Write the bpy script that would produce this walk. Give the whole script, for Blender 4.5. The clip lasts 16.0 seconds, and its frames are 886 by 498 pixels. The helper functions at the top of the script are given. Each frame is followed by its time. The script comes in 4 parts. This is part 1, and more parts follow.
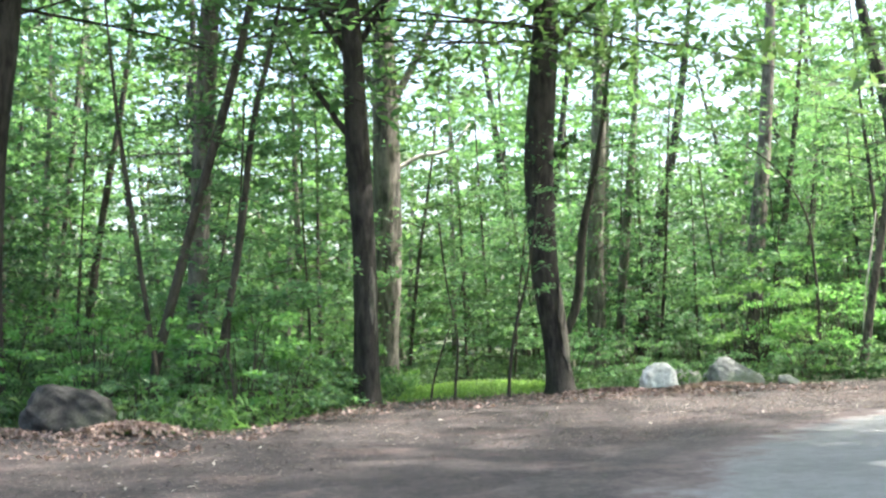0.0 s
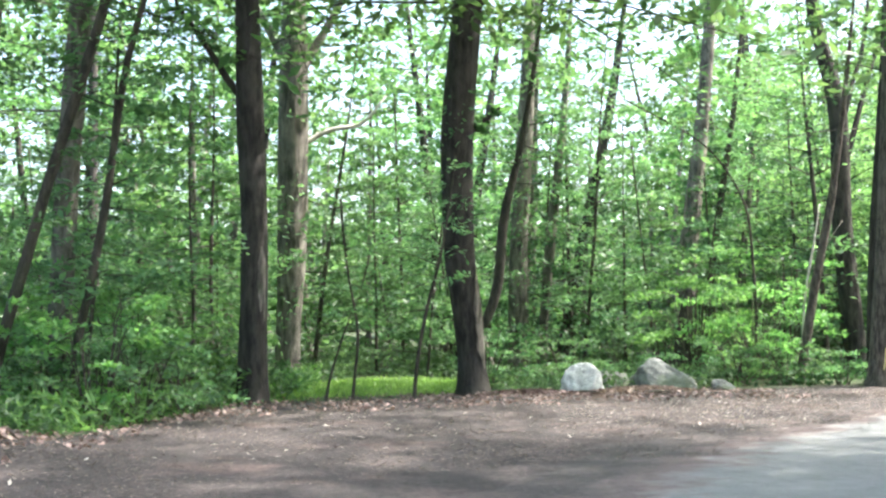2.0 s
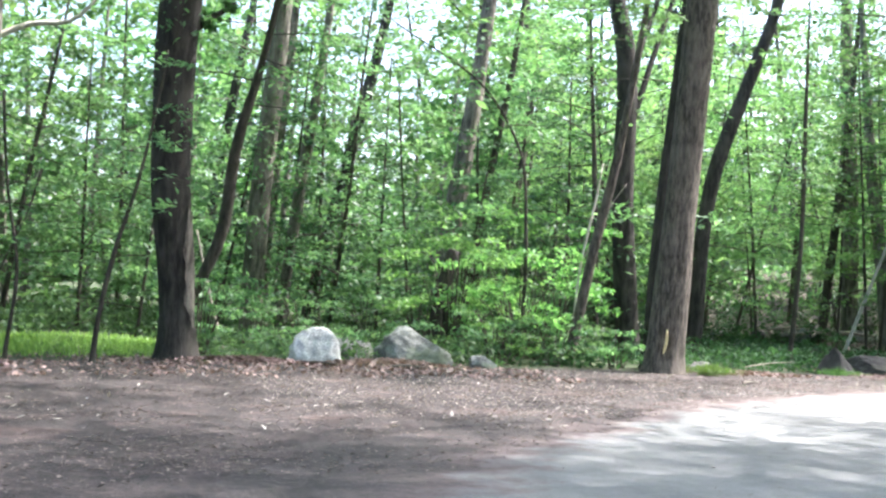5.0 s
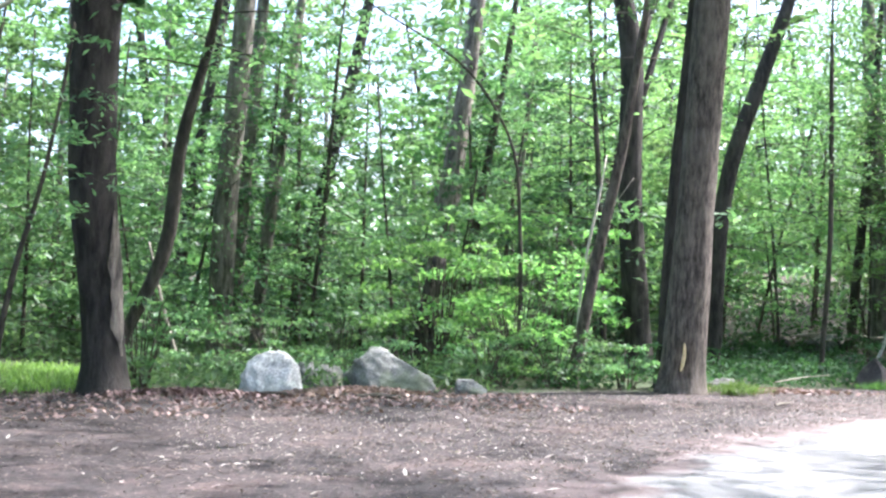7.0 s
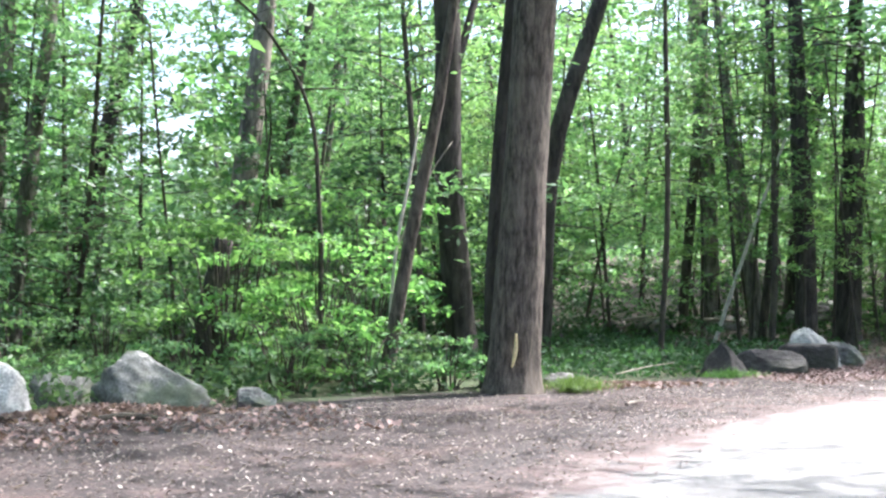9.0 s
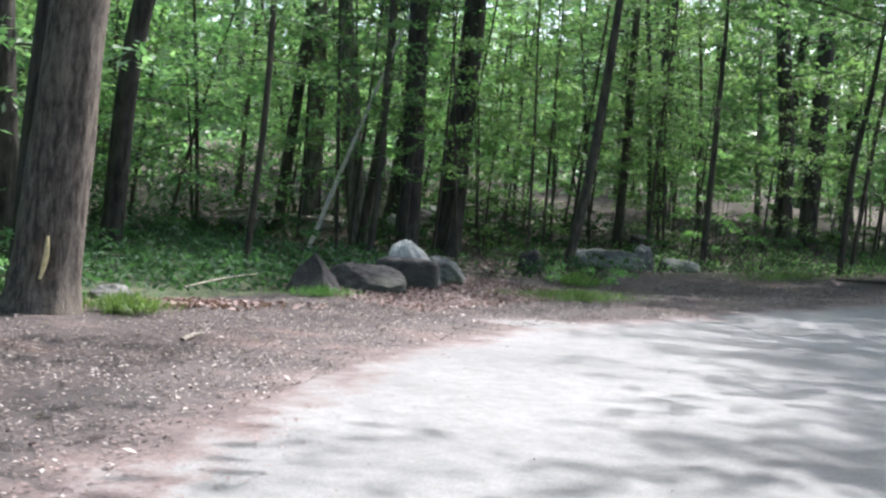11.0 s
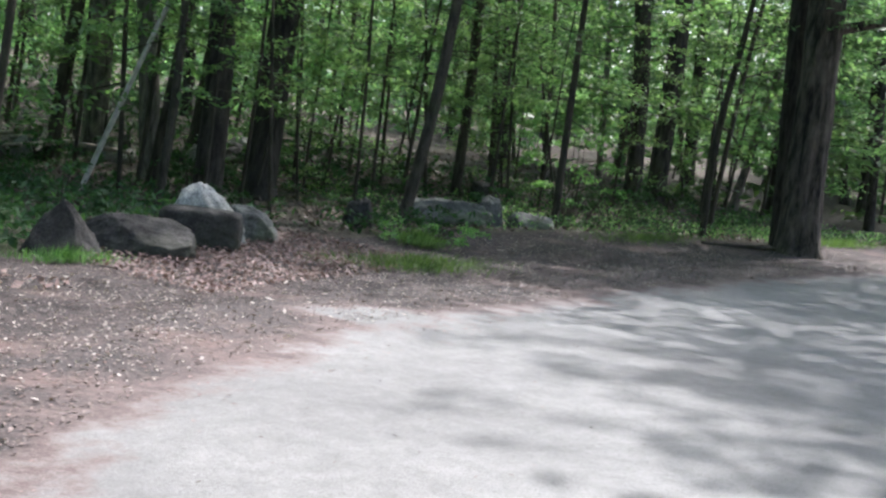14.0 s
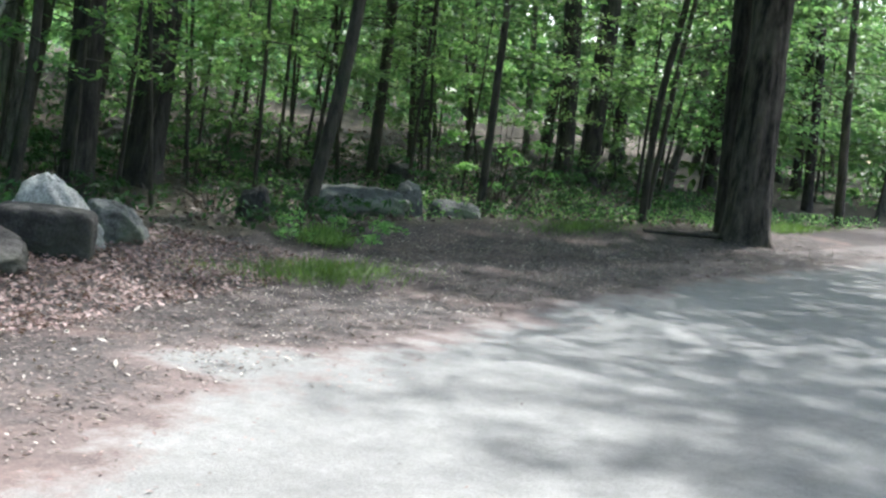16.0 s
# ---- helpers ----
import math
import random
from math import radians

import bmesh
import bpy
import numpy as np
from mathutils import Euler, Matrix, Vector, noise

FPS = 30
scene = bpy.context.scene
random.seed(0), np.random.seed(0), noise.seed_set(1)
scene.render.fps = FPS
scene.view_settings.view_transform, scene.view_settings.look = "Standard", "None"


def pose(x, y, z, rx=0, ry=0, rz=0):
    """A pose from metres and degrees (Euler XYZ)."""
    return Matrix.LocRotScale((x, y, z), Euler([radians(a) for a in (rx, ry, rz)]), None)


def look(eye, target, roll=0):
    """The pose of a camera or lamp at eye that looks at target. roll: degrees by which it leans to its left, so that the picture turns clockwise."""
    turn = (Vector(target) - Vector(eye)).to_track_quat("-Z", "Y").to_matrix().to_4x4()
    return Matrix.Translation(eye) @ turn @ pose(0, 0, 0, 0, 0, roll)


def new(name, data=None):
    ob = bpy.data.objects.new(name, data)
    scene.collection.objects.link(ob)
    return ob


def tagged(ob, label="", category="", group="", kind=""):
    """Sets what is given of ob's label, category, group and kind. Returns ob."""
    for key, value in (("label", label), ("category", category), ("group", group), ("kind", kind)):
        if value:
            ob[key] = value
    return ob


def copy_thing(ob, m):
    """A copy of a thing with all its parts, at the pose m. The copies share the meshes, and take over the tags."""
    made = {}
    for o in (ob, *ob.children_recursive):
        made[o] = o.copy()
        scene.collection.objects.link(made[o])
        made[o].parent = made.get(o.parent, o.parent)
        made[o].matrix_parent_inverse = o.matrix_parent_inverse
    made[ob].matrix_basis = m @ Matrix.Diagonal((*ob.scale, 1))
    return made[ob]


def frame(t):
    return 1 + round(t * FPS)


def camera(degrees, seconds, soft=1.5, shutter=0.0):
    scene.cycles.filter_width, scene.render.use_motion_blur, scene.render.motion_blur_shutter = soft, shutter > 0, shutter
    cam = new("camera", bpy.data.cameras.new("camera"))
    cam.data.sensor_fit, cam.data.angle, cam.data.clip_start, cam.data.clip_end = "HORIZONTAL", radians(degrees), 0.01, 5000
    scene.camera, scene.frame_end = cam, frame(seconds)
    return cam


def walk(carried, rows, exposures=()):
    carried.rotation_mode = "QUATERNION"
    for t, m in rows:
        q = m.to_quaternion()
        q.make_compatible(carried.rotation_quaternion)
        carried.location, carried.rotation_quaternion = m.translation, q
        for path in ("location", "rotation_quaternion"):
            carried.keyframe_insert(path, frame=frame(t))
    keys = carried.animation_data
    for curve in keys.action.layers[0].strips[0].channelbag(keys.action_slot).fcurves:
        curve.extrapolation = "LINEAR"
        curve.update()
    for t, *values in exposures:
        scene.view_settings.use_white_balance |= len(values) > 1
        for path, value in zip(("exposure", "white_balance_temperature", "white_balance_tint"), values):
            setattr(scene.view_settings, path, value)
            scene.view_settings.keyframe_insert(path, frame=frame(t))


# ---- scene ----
cam = camera(41.2, 16.0, soft=2.45)
PATH = [
    (0, (-0.084, -1.097, 1.303), (-0.086, 0.898, 1.445), -1.7),
    (0.5, (-0.121, -0.708, 1.251), (-0.216, 1.286, 1.376), 0.8),
    (1, (0.108, 0.055, 1.235), (0.096, 2.053, 1.307), 1.9),
    (1.5, (0.271, 0.867, 1.233), (0.3, 2.867, 1.285), 1.5),
    (2, (0.402, 1.475, 1.281), (0.518, 3.467, 1.409), -0.2),
    (2.5, (0.673, 2.358, 1.158), (0.924, 4.34, 1.266), -1.4),
    (3, (0.779, 3.081, 1.112), (0.955, 5.069, 1.23), -1.0),
    (3.5, (0.872, 3.646, 1.087), (1.067, 5.635, 1.183), -0.8),
    (4, (1.191, 4.405, 1.081), (1.56, 6.37, 1.136), 2.0),
    (4.2, (1.27, 4.655, 1.043), (1.706, 6.605, 1.099), 1.3),
    (6.3, (2.188, 7.319, 1.129), (2.753, 9.234, 1.25), 5.7),
    (6.5, (2.316, 7.58, 1.13), (2.837, 9.507, 1.249), 5.0),
    (7, (2.699, 8.183, 1.153), (3.185, 10.12, 1.257), 1.9),
    (7.5, (2.969, 8.973, 1.202), (3.524, 10.891, 1.319), 1.3),
    (8, (3.26, 9.692, 1.144), (3.877, 11.59, 1.279), 2.2),
    (8.5, (3.525, 10.435, 1.116), (4.252, 12.294, 1.242), 0.9),
    (9, (3.988, 11.155, 1.133), (4.76, 12.997, 1.228), 0.2),
    (9.5, (4.496, 11.948, 1.124), (5.448, 13.705, 1.2), 0.5),
    (10, (5.019, 12.503, 1.085), (6.193, 14.122, 1.094), 2.4),
    (10.2, (5.185, 12.678, 1.148), (6.441, 14.234, 1.14), 1.5),
    (12.3, (6.992, 14.994, 1.46), (8.381, 16.423, 1.29), 7.7),
    (12.5, (7.169, 15.166, 1.429), (8.56, 16.594, 1.264), 8.0),
    (13, (7.745, 15.664, 1.503), (9.17, 17.059, 1.347), 7.0),
    (13.5, (8.175, 16.162, 1.53), (9.595, 17.561, 1.364), 5.9),
    (14, (8.821, 16.642, 1.453), (10.368, 17.899, 1.297), 7.1),
    (14.5, (9.307, 17.003, 1.513), (10.929, 18.161, 1.341), 6.9),
    (15, (9.824, 17.493, 1.556), (11.405, 18.705, 1.376), 6.0),
    (15.5, (10.429, 17.917, 1.492), (12.053, 19.062, 1.264), 8.1),
    (16, (10.977, 18.222, 1.568), (12.605, 19.37, 1.385), 7.0),
]
EXPOSURES = [(0.0, 2.32, 6400, 8), (1.0, 2.45, 6400, 8), (1.6, 2.45, 6380, 8), (2.5, 2.2, 6300, 8), (4.0, 2.22, 6200, 10), (7.0, 2.27, 5850, 17), (9.0, 2.12, 5950, 16), (10.0, 1.88, 5950, 14), (12.3, 1.34, 5950, 16), (13.5, 1.32, 5950, 16), (14.6, 1.36, 5950, 14), (15.4, 1.4, 6050, 12), (16.0, 1.58, 5950, 9)]
walk(cam, [(t, look(eye, target, roll)) for t, eye, target, roll in PATH], EXPOSURES)

# ---- world, sun, exposure ----
SUN_ELEV, SUN_AZ = radians(57), radians(82)      # azimuth from +y towards +x
world = bpy.data.worlds.new("sky")
scene.world = world
world.use_nodes = True
wn = world.node_tree.nodes
wl = world.node_tree.links
sky = wn.new("ShaderNodeTexSky")
sky.sky_type = "NISHITA"
sky.sun_disc = False
sky.sun_elevation, sky.sun_rotation = SUN_ELEV, SUN_AZ
sky.air_density, sky.dust_density, sky.ozone_density = 1.0, 4.0, 0.6
wl.new(sky.outputs[0], wn["Background"].inputs[0])
wn["Background"].inputs[1].default_value = 0.15
sun = new("sun", bpy.data.lights.new("sun", "SUN"))
sun.data.energy, sun.data.angle, sun.data.color = 3.6, radians(1.1), (1.0, 0.95, 0.86)
sun_dir = Vector((math.sin(SUN_AZ) * math.cos(SUN_ELEV), math.cos(SUN_AZ) * math.cos(SUN_ELEV), math.sin(SUN_ELEV)))
sun.matrix_world = look(sun_dir * 60, (0, 0, 0))

# ---- materials ----


def material(name):
    m = bpy.data.materials.new(name)
    m.use_nodes = True
    t = m.node_tree
    return m, t, t.nodes["Principled BSDF"], t.nodes["Material Output"]


def node(t, kind, **values):
    n = t.nodes.new(kind)
    for k, v in values.items():
        n.inputs[k].default_value = v
    return n


def noise_node(t, scale, detail=6, rough=0.6, coords="Object", stretch=None):
    c = t.nodes.new("ShaderNodeTexCoord")
    n = node(t, "ShaderNodeTexNoise", Scale=scale, Detail=detail, Roughness=rough)
    if stretch:
        mp = t.nodes.new("ShaderNodeMapping")
        mp.inputs["Scale"].default_value = stretch
        t.links.new(c.outputs[coords], mp.inputs[0])
        t.links.new(mp.outputs[0], n.inputs["Vector"])
    else:
        t.links.new(c.outputs[coords], n.inputs["Vector"])
    return n


def ramp(t, source, stops):
    r = t.nodes.new("ShaderNodeValToRGB")
    e = r.color_ramp.elements
    while len(e) < len(stops):
        e.new(0.5)
    for k, (p, c) in enumerate(stops):
        e[k].position = p
        e[k].color = (*c, 1)
    t.links.new(source, r.inputs[0])
    return r


def mix(t, fac, a, b, mode="MIX"):
    n = t.nodes.new("ShaderNodeMix")
    n.data_type, n.blend_type = "RGBA", mode
    for sock, v in ((0, fac), (6, a), (7, b)):
        if isinstance(v, (int, float)):
            n.inputs[sock].default_value = v
        elif isinstance(v, tuple):
            n.inputs[sock].default_value = (*v, 1)
        else:
            t.links.new(v, n.inputs[sock])
    return n.outputs[2]


def bump(t, height, bsdf, strength, distance):
    b = node(t, "ShaderNodeBump", Strength=strength, Distance=distance)
    t.links.new(height, b.inputs["Height"])
    t.links.new(b.outputs[0], bsdf.inputs["Normal"])
    return b


def leaf_material(name, dark, light, glow=0.45, gloss=0.45):
    m, t, p, out = material(name)
    g = t.nodes.new("ShaderNodeNewGeometry")
    oi = t.nodes.new("ShaderNodeObjectInfo")
    col = ramp(t, g.outputs["Random Per Island"], [(0.0, dark), (0.55, tuple((a + b) / 2 for a, b in zip(dark, light))), (1.0, light)])
    hs = node(t, "ShaderNodeHueSaturation", Hue=0.5, Saturation=1.0)
    ma = t.nodes.new("ShaderNodeMapRange")
    ma.inputs[3].default_value, ma.inputs[4].default_value = 0.72, 1.25
    t.links.new(oi.outputs["Random"], ma.inputs[0])
    hu = t.nodes.new("ShaderNodeMath")
    hu.operation = "MULTIPLY_ADD"
    hu.inputs[1].default_value, hu.inputs[2].default_value = 0.035, 0.483
    t.links.new(oi.outputs["Random"], hu.inputs[0])
    t.links.new(hu.outputs[0], hs.inputs["Hue"])
    t.links.new(ma.outputs[0], hs.inputs["Value"])
    t.links.new(col.outputs[0], hs.inputs["Color"])
    t.links.new(hs.outputs[0], p.inputs["Base Color"])
    p.inputs["Roughness"].default_value = gloss
    tr = t.nodes.new("ShaderNodeBsdfTranslucent")
    warm = mix(t, 1.0, hs.outputs[0], (1.25, 1.3, 0.8), "MULTIPLY")
    t.links.new(warm, tr.inputs["Color"])
    mx = t.nodes.new("ShaderNodeMixShader")
    mx.inputs[0].default_value = glow
    t.links.new(p.outputs[0], mx.inputs[1])
    t.links.new(tr.outputs[0], mx.inputs[2])
    t.links.new(mx.outputs[0], out.inputs[0])
    return m


def bark_material(name, dark, light, moss=0.0, fineness=9):
    m, t, p, out = material(name)
    ridges = noise_node(t, fineness, 8, 0.65, stretch=(1.0, 1.0, 0.24))
    fine = noise_node(t, 60, 5, 0.6, stretch=(1.0, 1.0, 0.35))
    big = noise_node(t, 0.9, 4, 0.6)
    c = ramp(t, ridges.outputs[0], [(0.38, dark), (0.51, tuple(0.5 * (a + b) for a, b in zip(dark, light))), (0.65, light)])
    c2 = mix(t, 0.6, c.outputs[0], fine.outputs[0], "OVERLAY")
    patch = ramp(t, big.outputs[0], [(0.52, (0, 0, 0)), (0.7, (0.55, 0.55, 0.55))])
    c3 = mix(t, patch.outputs[0], c2, tuple(min(1, v * 1.25 + 0.01) for v in light))
    if moss:
        green = noise_node(t, 2.6, 5, 0.7)
        gm = ramp(t, green.outputs[0], [(0.52, (0, 0, 0)), (0.66, (moss, moss, moss))])
        c3 = mix(t, gm.outputs[0], c3, (0.06, 0.085, 0.035))
    t.links.new(c3, p.inputs["Base Color"])
    p.inputs["Roughness"].default_value = 0.9
    h = mix(t, 0.3, ridges.outputs[0], fine.outputs[0])
    bump(t, h, p, 1.0, 0.06)
    return m


def rock_material(name, dark, light, lichen, spots=0.5):
    m, t, p, out = material(name)
    a = noise_node(t, 3.2, 8, 0.65)
    b = noise_node(t, 38, 5, 0.6)
    c = noise_node(t, 1.4, 4, 0.6)
    col = ramp(t, a.outputs[0], [(0.33, dark), (0.62, light)])
    sp = ramp(t, b.outputs[0], [(0.38, (0.45, 0.45, 0.45)), (0.62, (1.15, 1.15, 1.15))])
    col2 = mix(t, 0.8, col.outputs[0], sp.outputs[0], "MULTIPLY")
    lm = ramp(t, c.outputs[0], [(0.5, (0, 0, 0)), (0.62, (spots, spots, spots))])
    col3 = mix(t, lm.outputs[0], col2, lichen)
    t.links.new(col3, p.inputs["Base Color"])
    p.inputs["Roughness"].default_value = 0.88
    bump(t, mix(t, 0.5, a.outputs[0], b.outputs[0]), p, 0.7, 0.03)
    return m


def soil_nodes(t):
    """Colour and relief of the trodden soil with crumbled leaves."""
    a = noise_node(t, 1.1, 6, 0.62)
    b = noise_node(t, 14, 8, 0.7)
    c = noise_node(t, 75, 4, 0.6)
    base = ramp(t, a.outputs[0], [(0.3, (0.024, 0.0195, 0.0195)), (0.5, (0.043, 0.0345, 0.0345)), (0.68, (0.078, 0.062, 0.06))])
    crumbs = ramp(t, b.outputs[0], [(0.36, (0.38, 0.37, 0.37)), (0.5, (1.0, 0.98, 0.97)), (0.64, (2.0, 1.8, 1.72))])
    c1 = mix(t, 0.9, base.outputs[0], crumbs.outputs[0], "MULTIPLY")
    fl = ramp(t, c.outputs[0], [(0.57, (0, 0, 0)), (0.66, (0.6, 0.6, 0.6))])
    c2 = mix(t, fl.outputs[0], c1, (0.25, 0.215, 0.21))
    red = noise_node(t, 0.55, 5, 0.7)
    rm = ramp(t, red.outputs[0], [(0.55, (0, 0, 0)), (0.7, (0.6, 0.6, 0.6))])
    c3 = mix(t, rm.outputs[0], c2, (0.15, 0.095, 0.084))
    return c3, mix(t, 0.5, b.outputs[0], c.outputs[0])


def ground_material():
    m, t, p, out = material("soil_and_forest_floor")
    soil, h = soil_nodes(t)
    at = t.nodes.new("ShaderNodeAttribute")
    at.attribute_name = "wild"
    g1 = noise_node(t, 2.2, 6, 0.7)
    green = ramp(t, g1.outputs[0], [(0.36, (0.022, 0.032, 0.014)), (0.52, (0.048, 0.07, 0.026)), (0.7, (0.085, 0.078, 0.045))])
    brown = ramp(t, g1.outputs[0], [(0.35, (0.038, 0.03, 0.024)), (0.65, (0.1, 0.079, 0.062))])
    at2 = t.nodes.new("ShaderNodeAttribute")
    at2.attribute_name = "leafy"
    floor = mix(t, at2.outputs["Fac"], green.outputs[0], brown.outputs[0])
    edge = noise_node(t, 3.0, 6, 0.7)
    ad = t.nodes.new("ShaderNodeMath")
    ad.operation = "ADD"
    t.links.new(at.outputs["Fac"], ad.inputs[0])
    t.links.new(edge.outputs[0], ad.inputs[1])
    em = ramp(t, ad.outputs[0], [(0.92, (0, 0, 0)), (1.08, (1, 1, 1))])
    t.links.new(mix(t, em.outputs[0], soil, floor), p.inputs["Base Color"])
    p.inputs["Roughness"].default_value = 0.95
    bump(t, h, p, 0.8, 0.03)
    return m


def road_material():
    m, t, p, out = material("worn_grey_road")
    soil, h = soil_nodes(t)
    a = noise_node(t, 0.5, 5, 0.6)
    b = noise_node(t, 90, 4, 0.6)
    c = noise_node(t, 6, 6, 0.65)
    grey = ramp(t, a.outputs[0], [(0.3, (0.16, 0.159, 0.158)), (0.7, (0.245, 0.243, 0.24))])
    gr = ramp(t, b.outputs[0], [(0.32, (0.6, 0.6, 0.6)), (0.5, (1, 1, 1)), (0.72, (1.3, 1.3, 1.3))])
    g2 = mix(t, 0.7, grey.outputs[0], gr.outputs[0], "MULTIPLY")
    worn = ramp(t, c.outputs[0], [(0.35, (0.82, 0.82, 0.82)), (0.65, (1.1, 1.1, 1.1))])
    g3 = mix(t, 0.8, g2, worn.outputs[0], "MULTIPLY")
    at = t.nodes.new("ShaderNodeAttribute")
    at.attribute_name = "paved"
    edge = noise_node(t, 1.6, 8, 0.72)
    ad = t.nodes.new("ShaderNodeMath")
    ad.operation = "ADD"
    t.links.new(at.outputs["Fac"], ad.inputs[0])
    t.links.new(edge.outputs[0], ad.inputs[1])
    em = ramp(t, ad.outputs[0], [(0.84, (0, 0, 0)), (1.16, (1, 1, 1))])
    dusty = ramp(t, ad.outputs[0], [(0.66, (0, 0, 0)), (0.92, (0.75, 0.75, 0.75))])
    dust = mix(t, 0.8, (0.185, 0.135, 0.128), gr.outputs[0], "MULTIPLY")
    margin = mix(t, dusty.outputs[0], soil, dust)
    t.links.new(mix(t, em.outputs[0], margin, g3), p.inputs["Base Color"])
    p.inputs["Roughness"].default_value = 0.85
    bump(t, mix(t, em.outputs[0], h, b.outputs[0]), p, 0.5, 0.015)
    return m


def plain(name, colour, rough=0.8, scale=8, spread=0.35):
    m, t, p, out = material(name)
    a = noise_node(t, scale, 6, 0.65)
    lo, hi = tuple(v * (1 - spread) for v in colour), tuple(min(1, v * (1 + spread)) for v in colour)
    t.links.new(ramp(t, a.outputs[0], [(0.35, lo), (0.65, hi)]).outputs[0], p.inputs["Base Color"])
    p.inputs["Roughness"].default_value = rough
    return m


SOIL, ROAD = ground_material(), road_material()
BARK = bark_material("dark_ridged_bark", (0.016, 0.0135, 0.012), (0.078, 0.066, 0.057))
BARK_RIDGED = bark_material("deeply_ridged_brown_bark", (0.012, 0.01, 0.0085), (0.15, 0.122, 0.1), 0.0, 6.5)
BARK_OAK = bark_material("grey_brown_oak_bark", (0.045, 0.037, 0.031), (0.21, 0.175, 0.145), 0.0, 17)
BARK_MOSS = bark_material("grey_mossy_bark", (0.06, 0.054, 0.047), (0.27, 0.24, 0.205), 0.4)
BARK_PALE = bark_material("pale_peeling_bark", (0.06, 0.05, 0.043), (0.3, 0.26, 0.22))
BARK_THIN = bark_material("thin_dark_bark", (0.028, 0.024, 0.019), (0.1, 0.085, 0.066), 0.3)
WOOD_BARE = plain("bare_split_wood", (0.7, 0.56, 0.3), 0.7, 30, 0.25)
DEAD_PALE = plain("bleached_dead_wood", (0.27, 0.24, 0.2), 0.85, 12, 0.4)
DEAD_WHITE = plain("barkless_white_wood", (0.55, 0.51, 0.46), 0.8, 9, 0.25)
ROCK_WHITE = rock_material("pale_granite", (0.6, 0.59, 0.57), (0.86, 0.85, 0.83), (0.4, 0.4, 0.36), 0.35)
ROCK_PALE = rock_material("light_grey_lichened_stone", (0.26, 0.26, 0.25), (0.52, 0.52, 0.5), (0.2, 0.21, 0.18), 0.6)
ROCK_GREY = rock_material("grey_lichened_granite", (0.15, 0.15, 0.14), (0.4, 0.4, 0.375), (0.16, 0.19, 0.11), 0.75)
ROCK_MID = rock_material("weathered_grey_stone", (0.08, 0.08, 0.076), (0.25, 0.25, 0.235), (0.12, 0.14, 0.085), 0.7)
ROCK_DARK = rock_material("dark_mossy_stone", (0.02, 0.019, 0.0185), (0.078, 0.073, 0.069), (0.055, 0.06, 0.04), 0.5)
LEAF_CANOPY = leaf_material("canopy_leaves", (0.067, 0.142, 0.06), (0.181, 0.318, 0.146), 0.52)
LEAF_UNDER = leaf_material("understorey_leaves", (0.068, 0.148, 0.07), (0.2, 0.348, 0.186), 0.55)
LEAF_HEMLOCK = leaf_material("hemlock_sprays", (0.035, 0.09, 0.048), (0.095, 0.185, 0.095), 0.4)
# Brighter green, with the sunlight on the shrubs partly put into the colour.
LEAF_BRIGHT = leaf_material("bright_sunlit_leaves", (0.1, 0.25, 0.076), (0.255, 0.48, 0.195), 0.58)
# Lighter copy of the understorey green; backlit brightness on the slope is painted in.
LEAF_BEECH_LIT = leaf_material("lit_beech_leaves", (0.103, 0.2, 0.083), (0.265, 0.43, 0.2), 0.6)
LEAF_FERN = leaf_material("fern_fronds", (0.026, 0.06, 0.027), (0.066, 0.135, 0.058), 0.45, 0.75)
GRASS = leaf_material("fresh_grass", (0.06, 0.13, 0.035), (0.19, 0.34, 0.1), 0.45)
# Brighter than the other grass: sunlight in the clearing is put into the colour.
GRASS_SUNLIT = leaf_material("sunlit_grass_colour", (0.115, 0.235, 0.05), (0.32, 0.5, 0.14), 0.5)
PINE = leaf_material("dark_pine_needles", (0.012, 0.036, 0.018), (0.035, 0.075, 0.035), 0.2)
LITTER = leaf_material("fallen_brown_leaves", (0.07, 0.052, 0.047), (0.25, 0.195, 0.175), 0.1, 0.6)
LITTER_RED = leaf_material("fallen_reddish_leaves", (0.16, 0.1, 0.09), (0.42, 0.3, 0.27), 0.1, 0.6)
LITTER_PALE = leaf_material("bleached_fallen_leaves", (0.3, 0.26, 0.24), (0.52, 0.47, 0.43), 0.1, 0.6)
PEBBLE = rock_material("pebbles", (0.2, 0.19, 0.18), (0.5, 0.48, 0.46), (0.3, 0.28, 0.25))

# ---- lie of the land ----
EDGE_X = np.array([-12, -5, -2.3, 0.5, 1.8, 2.6, 3.4, 4.6, 6.3, 8.5, 10.5, 12.8, 15, 17.5, 22.8, 30, 37, 60, 120])
EDGE_Y = np.array([-40, -12, -1, 6, 8.5, 10.4, 12, 13.9, 16, 18.4, 20, 21.6, 22.6, 23.3, 24.1, 24.3, 24.3, 24.0, 23])
RIM_X = np.array([-60, -12, -6.5, -4.4, -3.2, -2.5, -2.2, -1.6, 2.2, 7, 10.7, 15, 20, 28, 33, 38, 60, 120])
RIM_Y = np.array([10, 15.2, 16.4, 15.6, 15.3, 17.5, 19.7, 21.2, 23.4, 24.6, 25.2, 26.8, 28.6, 29.2, 28.0, 27.0, 27, 26])


def step(v, a, b):
    u = np.clip((v - a) / (b - a), 0, 1)
    return u * u * (3 - 2 * u)


